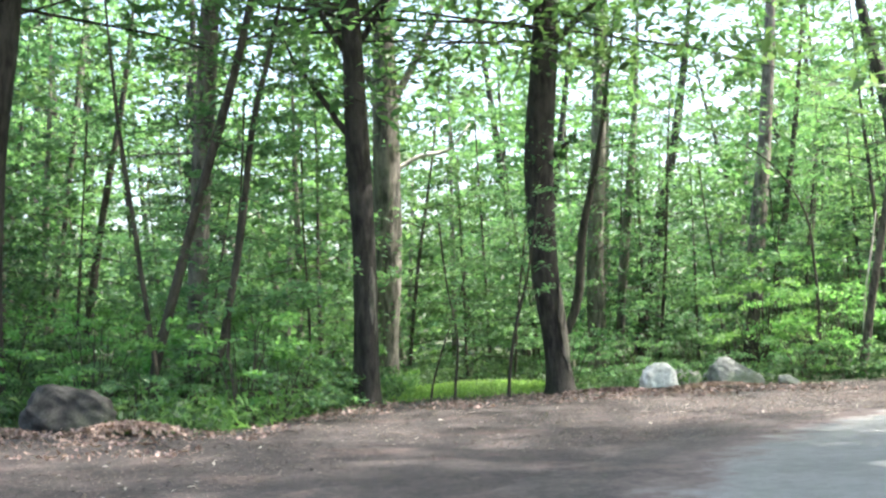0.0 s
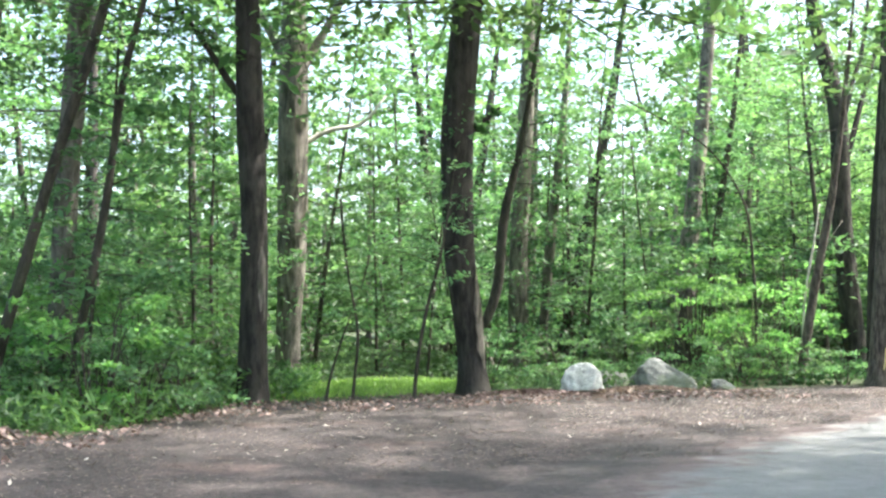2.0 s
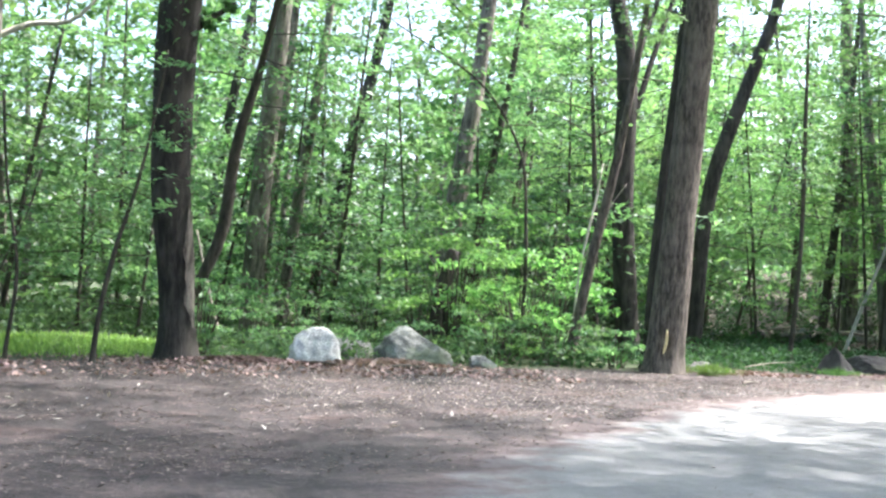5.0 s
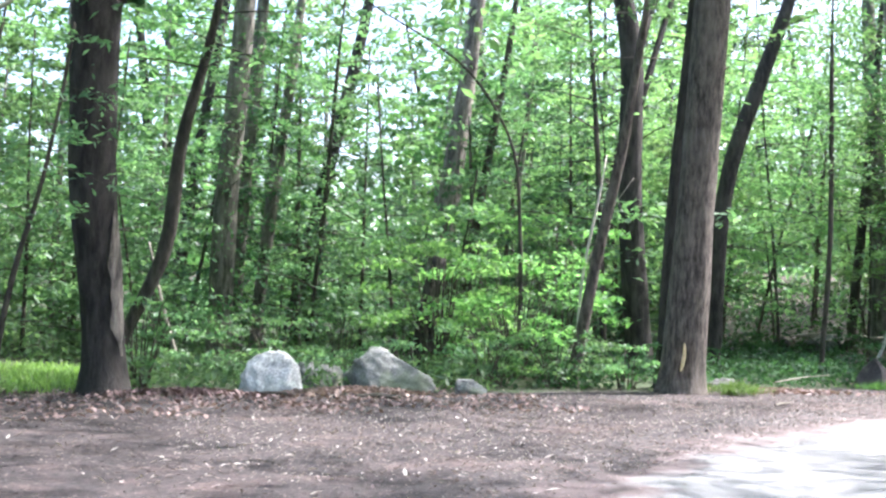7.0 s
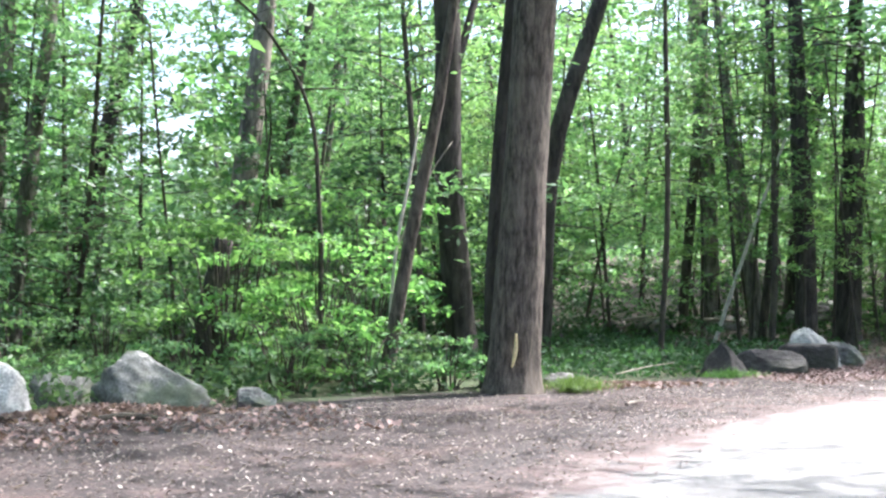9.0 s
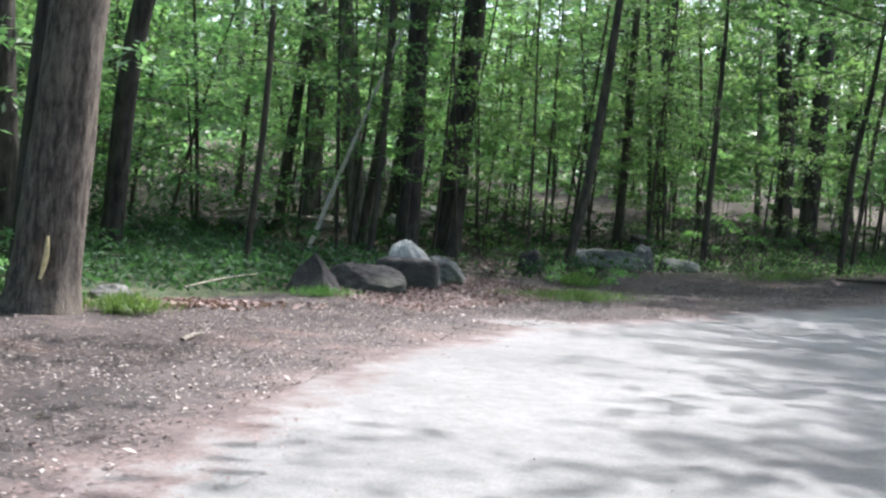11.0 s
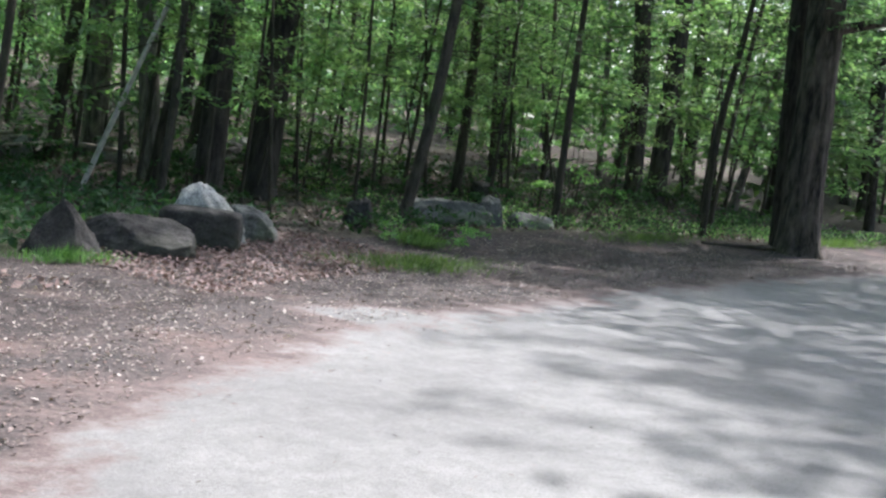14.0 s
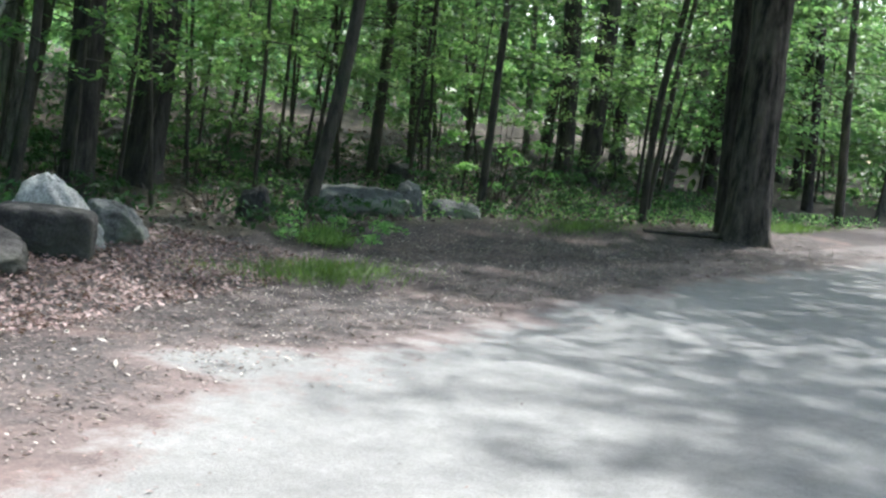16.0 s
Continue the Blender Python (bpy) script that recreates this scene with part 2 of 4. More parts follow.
def height(x, y):
    """Height of the ground: a nearly level road that rises a little to one side, a wooded slope behind it."""
    x, y = np.asarray(x, float), np.asarray(y, float)
    beyond = y - np.interp(x, RIM_X, RIM_Y)
    z = -0.22 * step(y, 12, 2) + 0.02 * np.clip(x - 20, 0, 60)
    z = z - 0.3 * step(beyond, 0.3, 4) * step(x, 10, 0) * (1 - np.exp(-(((x - 0.5) / 2.6) ** 2)))
    z = z + 0.10 * step(beyond, -1.5, 0) * step(beyond, 2.5, 0.5) * (step(x, 18, 25) + step(x, -4, -8) - 0.45 * np.exp(-(((x - 3.0) / 5.0) ** 2)))
    z = z + 0.085 * np.clip(beyond - 2.5, 0, 45) * step(x, 14, 30) + 0.02 * np.clip(beyond - 6, 0, 60)
    return z


def ground_z(x, y):
    return float(height(x, y))


def mesh_object(name, verts, faces, mat, smooth=True):
    me = bpy.data.meshes.new(name)
    me.from_pydata(verts, [], faces)
    me.materials.append(mat)
    if smooth:
        me.shade_smooth()
    return me


def child(name, mesh, parent, label="", kind=""):
    ob = new(name, mesh)
    ob.parent = parent
    return tagged(ob, label, kind=kind)


def thing(name, place, label, category, group="", kind=""):
    e = new(name)
    e.empty_display_size = 0.2
    e.location = place
    return tagged(e, label, category, group, kind)


def grid_mesh(name, P, mat):
    """P: rows x columns x 3."""
    r, c, _ = P.shape
    idx = np.arange(r * c).reshape(r, c)
    q = np.stack([idx[:-1, :-1], idx[:-1, 1:], idx[1:, 1:], idx[1:, :-1]], -1).reshape(-1, 4)
    me = bpy.data.meshes.new(name)
    me.vertices.add(r * c)
    me.vertices.foreach_set("co", P.reshape(-1).astype(np.float32))
    me.loops.add(q.size)
    me.loops.foreach_set("vertex_index", q.reshape(-1).astype(np.int32))
    me.polygons.add(len(q))
    me.polygons.foreach_set("loop_start", np.arange(0, q.size, 4, dtype=np.int32))
    me.update(calc_edges=True)
    me.materials.append(mat)
    me.shade_smooth()
    return me


def values(me, name, data):
    a = me.attributes.new(name, "FLOAT", "POINT")
    a.data.foreach_set("value", np.asarray(data, np.float32).reshape(-1))


rng = np.random.default_rng(7)


def axis(lo, a, b, hi, fine, n):
    far1 = a - (a - lo) * np.linspace(1, 0, n, endpoint=False) ** 2.2
    far2 = b + (hi - b) * (np.linspace(0, 1, n + 1)[1:] ** 2.2)
    return np.concatenate([far1, np.arange(a, b, fine), far2])


gx = axis(-420, -16, 48, 420, 0.26, 26)
gy = axis(-420, 4, 46, 420, 0.26, 26)
GX, GY = np.meshgrid(gx, gy)
GZ = height(GX, GY)
beyond_edge = GY - np.interp(GX, EDGE_X, EDGE_Y)
beyond_rim = GY - np.interp(GX, RIM_X, RIM_Y)
rough = np.array([noise.noise((x * 0.9, y * 0.9, 0.0)) + 0.5 * noise.noise((x * 2.7, y * 2.7, 3.0)) for x, y in zip(GX.ravel(), GY.ravel())]).reshape(GX.shape)
GZ = GZ + rough * (0.02 * step(beyond_edge, 1.9, 3.4) + 0.09 * step(beyond_rim, 0, 3)) - 0.04 * step(beyond_edge, 1.6, 0.9)
ground = new("ground", grid_mesh("ground", np.stack([GX, GY, GZ], -1), SOIL))
values(ground.data, "wild", step(beyond_rim, -0.9, 1.2))
values(ground.data, "leafy", step(GX, 14, 21) * 0.9)
tagged(ground, "trodden brown soil with leaf litter, running into green forest floor", "ground", kind="structure")

uu = np.concatenate([np.linspace(-10, 0, 12, endpoint=False), np.arange(0, 40, 0.2), np.linspace(40, 110, 30)])
vv = np.concatenate([np.arange(-1.6, 3, 0.15), np.linspace(3, 7.6, 14)])
ey = np.interp(uu, EDGE_X, EDGE_Y)
k = np.ones(9) / 9
eys = np.convolve(np.pad(ey, 4, mode="edge"), k, "valid")
tx, ty = np.gradient(uu), np.gradient(eys)
ln = np.hypot(tx, ty)
nx, ny = ty / ln, -tx / ln
PX = uu[:, None] + nx[:, None] * vv[None]
PY = eys[:, None] + ny[:, None] * vv[None]
PZ = height(PX, PY) + 0.012 * step(vv, -1.6, -1.0)[None] - 0.006
road = new("road", grid_mesh("road", np.stack([PX, PY, PZ], -1)[:, ::-1], ROAD))
paved = np.broadcast_to((0.95 * step(vv, -1.6, 1.85))[None], PX.shape) + 0.5 * np.exp(-((PX - 16.35) / 0.62) ** 2 - ((PY - 23.62) / 0.42) ** 2)
values(road.data, "paved", paved[:, ::-1])
tagged(road, "worn grey road surface with a ragged dirt edge", "road", kind="structure")

# ---- shapes ----


def smooth_line(points, n):
    """A smooth line of n points through rows of x, y, z, radius."""
    P = np.array(points, float)
    s = np.r_[0, np.cumsum(np.linalg.norm(np.diff(P[:, :3], axis=0), axis=1))]
    u = np.linspace(0, s[-1], n)
    D = np.gradient(P, s, axis=0) if len(P) > 2 else np.repeat((P[1:] - P[:1]) / s[-1], 2, axis=0)
    i = np.clip(np.searchsorted(s, u, "right") - 1, 0, len(P) - 2)
    h = (s[i + 1] - s[i])[:, None]
    f = ((u - s[i])[:, None]) / h
    return (2 * f**3 - 3 * f**2 + 1) * P[i] + (f**3 - 2 * f**2 + f) * h * D[i] + (-2 * f**3 + 3 * f**2) * P[i + 1] + (f**3 - f**2) * h * D[i + 1]


def tube(L, sides, ridge=0.0, seed=0.0):
    """Vertices and faces of a tube along rows of x, y, z, radius."""
    n = len(L)
    T = np.gradient(L[:, :3], axis=0)
    T /= np.linalg.norm(T, axis=1)[:, None] + 1e-9
    ref = np.array([1.0, 0.13, 0.0]) if abs(T[0, 2]) > 0.5 else np.array([0.0, 0.1, 1.0])
    A = np.cross(T, ref)
    A /= np.linalg.norm(A, axis=1)[:, None] + 1e-9
    B = np.cross(T, A)
    a = np.linspace(0, 2 * math.pi, sides, endpoint=False)
    R = np.repeat(L[:, 3][:, None], sides, axis=1)
    if ridge:
        for i in range(n):
            z = L[i, 2]
            for j in range(sides):
                c, s = math.cos(a[j]), math.sin(a[j])
                R[i, j] *= 1 + ridge * (1.3 * noise.noise((c * 1.1 + seed, s * 1.1, z * 0.45)) + 1.0 * noise.noise((c * 4.6 + seed, s * 4.6, z * 0.9)) + 0.4 * noise.noise((c * 9 + seed, s * 9, z * 3)))
    V = L[:, None, :3] + R[..., None] * (np.cos(a)[None, :, None] * A[:, None] + np.sin(a)[None, :, None] * B[:, None])
    V = V.reshape(-1, 3)
    F = []
    for i in range(n - 1):
        for j in range(sides):
            k2 = (j + 1) % sides
            F.append((i * sides + j, i * sides + k2, (i + 1) * sides + k2, (i + 1) * sides + j))
    F.append(tuple(range((n - 1) * sides, n * sides)))
    return V, F


def join_tubes(name, tubes, mat):
    V, F, k2 = [], [], 0
    for v, f in tubes:
        V.append(v)
        F += [tuple(i + k2 for i in face) for face in f]
        k2 += len(v)
    return mesh_object(name, np.concatenate(V).tolist(), F, mat)


def leaves(name, C, size, mat, flat=0.6, narrow=0.42, axis_dir=None):
    """One mesh of small folded leaves: C their centres, flat how level they lie (1: all level)."""
    n = len(C)
    size = np.broadcast_to(np.asarray(size, float), (n,)) * rng.uniform(0.6, 1.4, n)
    N = rng.normal(0, 1, (n, 3)) * (1 - flat) + np.array([0, 0, flat])
    N /= np.linalg.norm(N, axis=1)[:, None] + 1e-9
    D = rng.normal(0, 1, (n, 3)) if axis_dir is None else axis_dir + rng.normal(0, 0.35, (n, 3))
    D -= N * np.sum(D * N, axis=1)[:, None]
    D /= np.linalg.norm(D, axis=1)[:, None] + 1e-9
    S = np.cross(N, D)
    hl, hw = (size / 2)[:, None], (size * narrow / 2)[:, None]
    fold = N * hw * 0.35
    V = np.stack([C - D * hl, C + S * hw + fold - D * hl * 0.1, C + D * hl, C - S * hw + fold - D * hl * 0.1], 1).reshape(-1, 3)
    base = (np.arange(n) * 4)[:, None]
    F = np.concatenate([base + [0, 1, 2], base + [0, 2, 3]], 1).reshape(-1, 3)
    me = bpy.data.meshes.new(name)
    me.vertices.add(len(V))
    me.vertices.foreach_set("co", V.reshape(-1).astype(np.float32))
    me.loops.add(F.size)
    me.loops.foreach_set("vertex_index", F.reshape(-1).astype(np.int32))
    me.polygons.add(len(F))
    me.polygons.foreach_set("loop_start", np.arange(0, F.size, 3, dtype=np.int32))
    me.update(calc_edges=True)
    me.materials.append(mat)
    return me


def spray(origin, direction, length, count, droop=0.15, spread=0.34):
    """Leaf centres on a flat fan of twigs, and the line of its branch."""
    d = np.array(direction, float)
    d /= np.linalg.norm(d)
    side = np.cross(d, [0, 0, 1.0])
    side /= np.linalg.norm(side) + 1e-9
    s = rng.uniform(0.18, 1.0, count) ** 0.8
    w = rng.normal(0, 1, count) * spread * length * (1.12 - s) ** 0.7
    C = np.array(origin) + d * (s * length)[:, None] + side * w[:, None]
    C[:, 2] += -droop * length * s**2 - 0.1 * np.abs(w) + rng.normal(0, 0.026 * length + 0.015, count)
    u = np.linspace(0, 1, 4)[:, None]
    L = np.array(origin) + d * u * length * 0.95
    L[:, 2] += -droop * length * u[:, 0] ** 2
    return C, L


def crown_of(name, line, start, reach, n_sprays, per, size, mat, bark, droop=0.15, up=0.2, flat=0.68, twig=0.008, spread=0.34):
    """Leaf mesh and branch mesh of a crown along the upper part of a stem (rows of x, y, z, r) from the share start."""
    C, tubes = [], []
    m = len(line)
    for i in range(n_sprays):
        f = start + (1 - start) * (i + rng.uniform(0, 1)) / n_sprays
        p = line[min(m - 1, int(f * (m - 1)))]
        az = i * 2.4 + rng.uniform(-0.5, 0.5)
        taper = 1.0 - 0.55 * ((f - start) / (1 - start + 1e-6)) ** 1.5
        ln2 = reach * taper * rng.uniform(0.55, 1.15)
        d = (math.cos(az), math.sin(az), up * rng.uniform(-0.8, 2.4))
        c, l = spray(p[:3], d, ln2, max(4, int(per * taper * rng.uniform(0.7, 1.3))), droop, spread)
        C.append(c)
        r = max(0.006, min(p[3] * 0.5, twig * ln2))
        tubes.append(tube(np.c_[l, np.linspace(r, 0.003, 4)], 3))
    return leaves(name, np.concatenate(C), size, mat, flat), join_tubes("branches", tubes, bark)


def stem_line(points, rings):
    """A stem through the given rows of x, y, z, radius, carried down into the ground; the origin is at its foot."""
    P = [tuple(p) for p in points]
    x, y, z, r = P[0]
    x2, y2, z2, _ = P[1]
    gz = ground_z(x, y)
    if z > gz + 0.02:
        s = (z - gz) / max(0.3, z2 - z)
        x, y = x - (x2 - x) * s * 0.6, y - (y2 - y) * s * 0.6
        P.insert(0, (x, y, ground_z(x, y) - 0.12, r * 1.06))
    else:
        P[0] = (x, y, gz - 0.12, r)
    foot = (x, y, ground_z(x, y))
    L = smooth_line([(a - foot[0], b - foot[1], c - foot[2], d) for a, b, c, d in P], rings)
    L[:, 3] = np.maximum(L[:, 3], 0.004)
    return foot, L


def tree(points, top, label, bark, sides=10, rings=26, ridge=0.05, flare=0.25, crown=None, limbs=(), leaf=None, name="tree", group="", dead=False):
    """A tree through the given stem rows, which goes on to the height top; limbs: (share of stem, azimuth, rise, length)."""
    P = [tuple(p) for p in points]
    a, b = np.array(P[-2]), np.array(P[-1])
    if top > b[2] + 0.5:
        way = (b - a)[:3] / max(0.3, (b - a)[2])
        for f in (0.4, 0.75, 1.0):
            dz = (top - b[2]) * f
            lean = way * np.array([0.8, 0.8, 1]) * dz * (1 - 0.25 * f)
            P.append((b[0] + lean[0], b[1] + lean[1], b[2] + dz, max(0.02, b[3] * (1 - 0.86 * f))))
    foot, L = stem_line(P, rings)
    fl = np.clip(1 - (L[:, 2] + 0.12) / 0.55, 0, 1) ** 2
    L[:, 3] *= 1 + flare * fl
    e = thing(name, foot, label, "tree", group)
    child("trunk", join_tubes("trunk", [tube(L, sides, ridge, foot[0] * 1.7)], bark), e)
    for f, az, rise, length in limbs:
        p = L[int(f * (len(L) - 1))]
        r = p[3] * 0.36
        u = np.linspace(0, 1, 9)
        wob = rng.normal(0, 0.03 * length, (9, 3)) * u[:, None]
        d = np.array([math.cos(radians(az)), math.sin(radians(az)), rise])
        l = p[:3] + d * (u * length)[:, None] + wob
        l[:, 2] += 0.25 * rise * length * u**2
        limb = child("limb", join_tubes("limb", [tube(np.c_[l, r * (1 - 0.8 * u)], 7, 0.05, az)], bark), e)
        if not dead and leaf:
            c, tb = crown_of("limb_leaves", np.c_[l, r * (1 - 0.8 * u)], 0.35, length * 0.4, 8, 60, 0.13, leaf, bark)
            child("foliage", c, limb, kind="stuff")
            child("twig_growth", tb, limb, kind="stuff")
    if crown:
        start, reach, n, per, size = crown
        c, tb = crown_of("crown", L, start, reach, n, per, size, leaf, bark, spread=0.34 if reach < 6 else 0.17, twig=0.008 if reach < 6 else 0.0045)
        child("crown", c, e, kind="stuff")
        child("branchwork", tb, e, kind="stuff")
    return e


def boulder(place, size, label, mat, seed, turn=0.0, cuts=9, sink=0.4, name="boulder", group="", boxy=2.6, wedge=0.0, point=0.0, worn=1.0):
    """A weathered stone with flat broken sides. boxy: 2 is round, 5 square; wedge: falls off towards +x; point: narrows upwards; worn: how lumpy."""
    r = random.Random(seed)
    bm = bmesh.new()
    bmesh.ops.create_icosphere(bm, subdivisions=4 if name == "wall_stone" else 5, radius=1.0)
    planes = []
    for _ in range(cuts):
        v = Vector((r.gauss(0, 1), r.gauss(0, 1), r.gauss(0.15, 0.7))).normalized()
        planes.append((v, r.uniform(0.66, 0.9)))
    for v in bm.verts:
        c = v.co.copy()
        c /= (abs(c.x) ** boxy + abs(c.y) ** boxy + abs(c.z) ** boxy) ** (1 / boxy)
        for n, d in planes:
            over = c.dot(n) - d
            if over > 0:
                c -= n * over * 0.94
        c *= 1 + worn * (0.13 * noise.noise(c * 1.3 + Vector((seed * 3.1, 0, 0))) + 0.1 * noise.noise(c * 3.6 + Vector((0, seed, 0)))) + 0.045 * noise.noise(c * 9) + 0.012 * noise.noise(c * 24)
        up = (c.z + 1) / 2
        c.x *= 1 - point * up
        c.y *= 1 - point * up
        z = up * (1 - wedge * (c.x + 0.5))
        v.co = Vector((c.x * size[0] / 2, c.y * size[1] / 2, (z * (1 + sink) - sink) * size[2]))
    me = bpy.data.meshes.new(name)
    bm.to_mesh(me)
    bm.free()
    me.materials.append(mat)
    me.shade_smooth()
    ob = new(name, me)
    ob.matrix_basis = pose(place[0], place[1], ground_z(*place[:2]), 0, 0, turn)
    return tagged(ob, label, "rock", group)

def bark_patch(owner, a0, a1, z0, z1, lean, r, mat, label, seed):
    """A ragged patch lying on a trunk between two angles and two heights; lean: the stem's drift in x and y for each
    metre up.
    """
    rows = []
    bm = bmesh.new()
    for i in range(22):
        f = i / 21
        z = z0 + (z1 - z0) * f
        mid = radians(0.5 * (a0 + a1)) + 0.18 * noise.noise((z * 1.7, seed, 0))
        half = radians(0.5 * (a1 - a0)) * math.sin(math.pi * (0.06 + 0.88 * f)) * (0.8 + 0.5 * noise.noise((z * 4.0, seed, 7)))
        line = []
        for j in range(9):
            a = mid + half * (j / 4 - 1)
            rr = r * (1.0 + 0.075 * (1.3 * noise.noise((math.cos(a) * 1.1 + seed, math.sin(a) * 1.1, z * 0.45))) + 0.03) * (1 - 0.03 * abs(j / 4 - 1) ** 3)
            line.append(bm.verts.new((lean[0] * z + rr * math.cos(a), lean[1] * z + rr * math.sin(a), z)))
        rows.append(line)
    for p, q in zip(rows, rows[1:]):
        for j in range(8):
            bm.faces.new((p[j], p[j + 1], q[j + 1], q[j]))
    me = bpy.data.meshes.new("bare_patch")
    bm.to_mesh(me)
    bm.free()
    me.materials.append(mat)
    me.shade_smooth()
    return child("bare_patch", me, owner, label)


# ---- large trees along the road edge ----
BIG = dict(bark=BARK, sides=30, rings=70, ridge=0.075, leaf=LEAF_CANOPY, group="large trees at the road edge")
tree([(-7.56, 18.12, 0, .33), (-7.5, 17.9, 3.65, .283), (-7.17, 17.74, 6.4, .27)], 15, "large dark-barked oak beside a dark boulder", BARK, 30, 70, 0.075,
     crown=(0.45, 9.0, 80, 150, 0.28), leaf=LEAF_CANOPY, limbs=((0.55, 200, 0.4, 3.0), (0.62, 20, 0.5, 3.5)), group="large trees at the road edge")
straight = tree([(-1.62, 21.4, 0, .265), (-1.6, 21.25, 2.6, .217), (-1.67, 21.1, 4.9, .225), (-1.72, 21.0, 6.6, .2)], 15, "tall straight dark-barked tree at the road edge",
     crown=(0.47, 9.5, 84, 150, 0.28), limbs=((0.335, 175, 1.2, 1.6), (0.44, 195, 1.6, 2.2), (0.46, 30, 1.3, 2.6)), **BIG)
bent = tree([(2.25, 23.6, 0, .305), (2.0, 23.5, 2.75, .285), (1.95, 23.4, 4.78, .3), (2.11, 23.27, 6.8, .28)], 16, "large dark bent trunk with creeper leaves at the road edge",
     crown=(0.46, 9.5, 88, 150, 0.28), limbs=((0.31, 20, 0.6, 0.9), (0.45, 330, 0.7, 3.0), (0.5, 190, 0.8, 2.6)), **BIG)
oak = tree([(10.75, 24.95, 0, .36), (10.86, 24.85, 2.4, .285), (10.96, 24.75, 4.8, .28), (11.05, 24.6, 7.2, .28)], 17, "large ridged-bark oak with a torn bright strip near its foot", BARK_OAK,
     crown=(0.48, 6.6, 64, 110, 0.25), limbs=((0.46, 20, 0.4, 3.2), (0.55, 200, 0.6, 3.0)), sides=30, rings=70, ridge=0.075, leaf=LEAF_CANOPY, group="large trees at the road edge")
tree([(33.38, 26.8, 0.25, .46), (33.53, 26.95, 3.2, .38), (33.68, 27.1, 6.0, .36)], 17, "massive dark deeply ridged trunk at the road edge", BARK_RIDGED, sides=56, rings=90, ridge=0.12, leaf=LEAF_CANOPY, group="large trees at the road edge",
     crown=(0.36, 8.5, 116, 135, 0.28), limbs=((0.3, 300, 0.3, 3.4), (0.36, 250, 0.3, 3.2), (0.4, 10, 0.4, 3.5)))
tree([(34.3, 27.6, 0.3, .24), (34.2, 27.7, 3.0, .24), (34.05, 27.8, 6.0, .24)], 14, "second dark trunk close behind the massive tree", crown=(0.45, 3.5, 24, 80, 0.16), **BIG)

bark_patch(bent, -70, -5, 0.5, 2.3, (-0.09, -0.036), 0.3, BARK_PALE, "pale ragged patch of bark", 4.0)
# Lighter bark that paints the lit right side of the straight trunk.
bark_patch(straight, -75, -20, 1.3, 2.6, (0.005, -0.058), 0.238, BARK_MOSS, "grey patch painting a trunk's lit side", 9.0)

# ---- trees and saplings just behind the edge ----
MID = dict(bark=BARK_THIN, sides=9, rings=26, ridge=0.04, leaf=LEAF_UNDER, group="saplings behind the road edge", name="sapling")
tree([(-8.6, 26.5, 0, .12), (-8.2, 26.3, 3.2, .092), (-7.4, 26.1, 7.6, .06)], 11, "slender dark sapling leaning over undergrowth", crown=(0.3, 2.0, 22, 70, 0.13), **MID)
tree([(-5.17, 18.9, 0, .094), (-4.51, 18.75, 2.63, .084), (-3.33, 18.5, 6.58, .066)], 10, "dark leaning sapling with a slanting stem", crown=(0.5, 2.0, 18, 70, 0.13), **MID)
tree([(-4.15, 19.4, 0, .072), (-3.58, 19.2, 3.16, .063), (-3.31, 19.1, 5.09, .053), (-2.89, 19, 6.7, .039)], 9, "thin crooked dark sapling", crown=(0.4, 1.8, 18, 65, 0.13), **MID)
tree([(-4.87, 18.6, 0, .046), (-5.17, 18.4, 2.8, .042), (-5.46, 18.2, 5.3, .032)], 7.5, "very thin dark upright sapling", crown=(0.4, 1.5, 14, 60, 0.12), **MID)
tree([(-5.0, 22.0, 0, .22), (-4.8, 21.8, 4.2, .2), (-4.55, 21.6, 7.4, .19)], 14, "upright mossy trunk among saplings", BARK_MOSS, 14, 36, 0.05, crown=(0.35, 3.2, 34, 80, 0.15), leaf=LEAF_CANOPY)
tree([(-12.3, 34.8, 0, .207), (-12.1, 34.7, 3.2, .173), (-11.3, 34.5, 7.5, .138)], 14, "grey trunk deep among undergrowth", BARK_MOSS, 10, 26, crown=(0.35, 3, 20, 98, 0.16), leaf=LEAF_CANOPY)
old_tree = tree([(-1.62, 29.4, 0, .34), (-1.53, 29.2, 3.5, .345), (-1.5, 29.0, 7.0, .35)], 15, "broad pale-streaked trunk forking high up behind the edge", BARK_MOSS, 20, 46, 0.06,
     crown=(0.55, 4, 30, 80, 0.17), leaf=LEAF_CANOPY, limbs=((0.48, 20, 1.7, 3.4), (0.5, 170, 1.6, 3.0)))
dead = smooth_line([(0.15, -0.35, 5.5, .07), (1.05, -0.2, 6.0, .06), (1.65, -0.2, 6.1, .05), (2.3, -0.2, 6.8, .02)], 12)
child("dead_limb", join_tubes("dead_limb", [tube(dead, 8, 0.08, 2.0)], DEAD_WHITE), old_tree, "bleached bare dead limb")
tree([(-0.42, 21.9, 0, .024), (-0.2, 21.8, 0.9, .018), (0.2, 21.8, 2.0, .01)], 2.6, "thin bent stem at the edge of a sunny clearing", crown=(0.5, 0.9, 8, 34, 0.1), **MID)
tree([(0.04, 21.6, 0, .03), (0.12, 21.5, 1.17, .024), (-0.05, 21.4, 2.2, .018)], 3.4, "thin forked stem beside a sunny clearing", crown=(0.5, 1.1, 10, 40, 0.1), **MID)
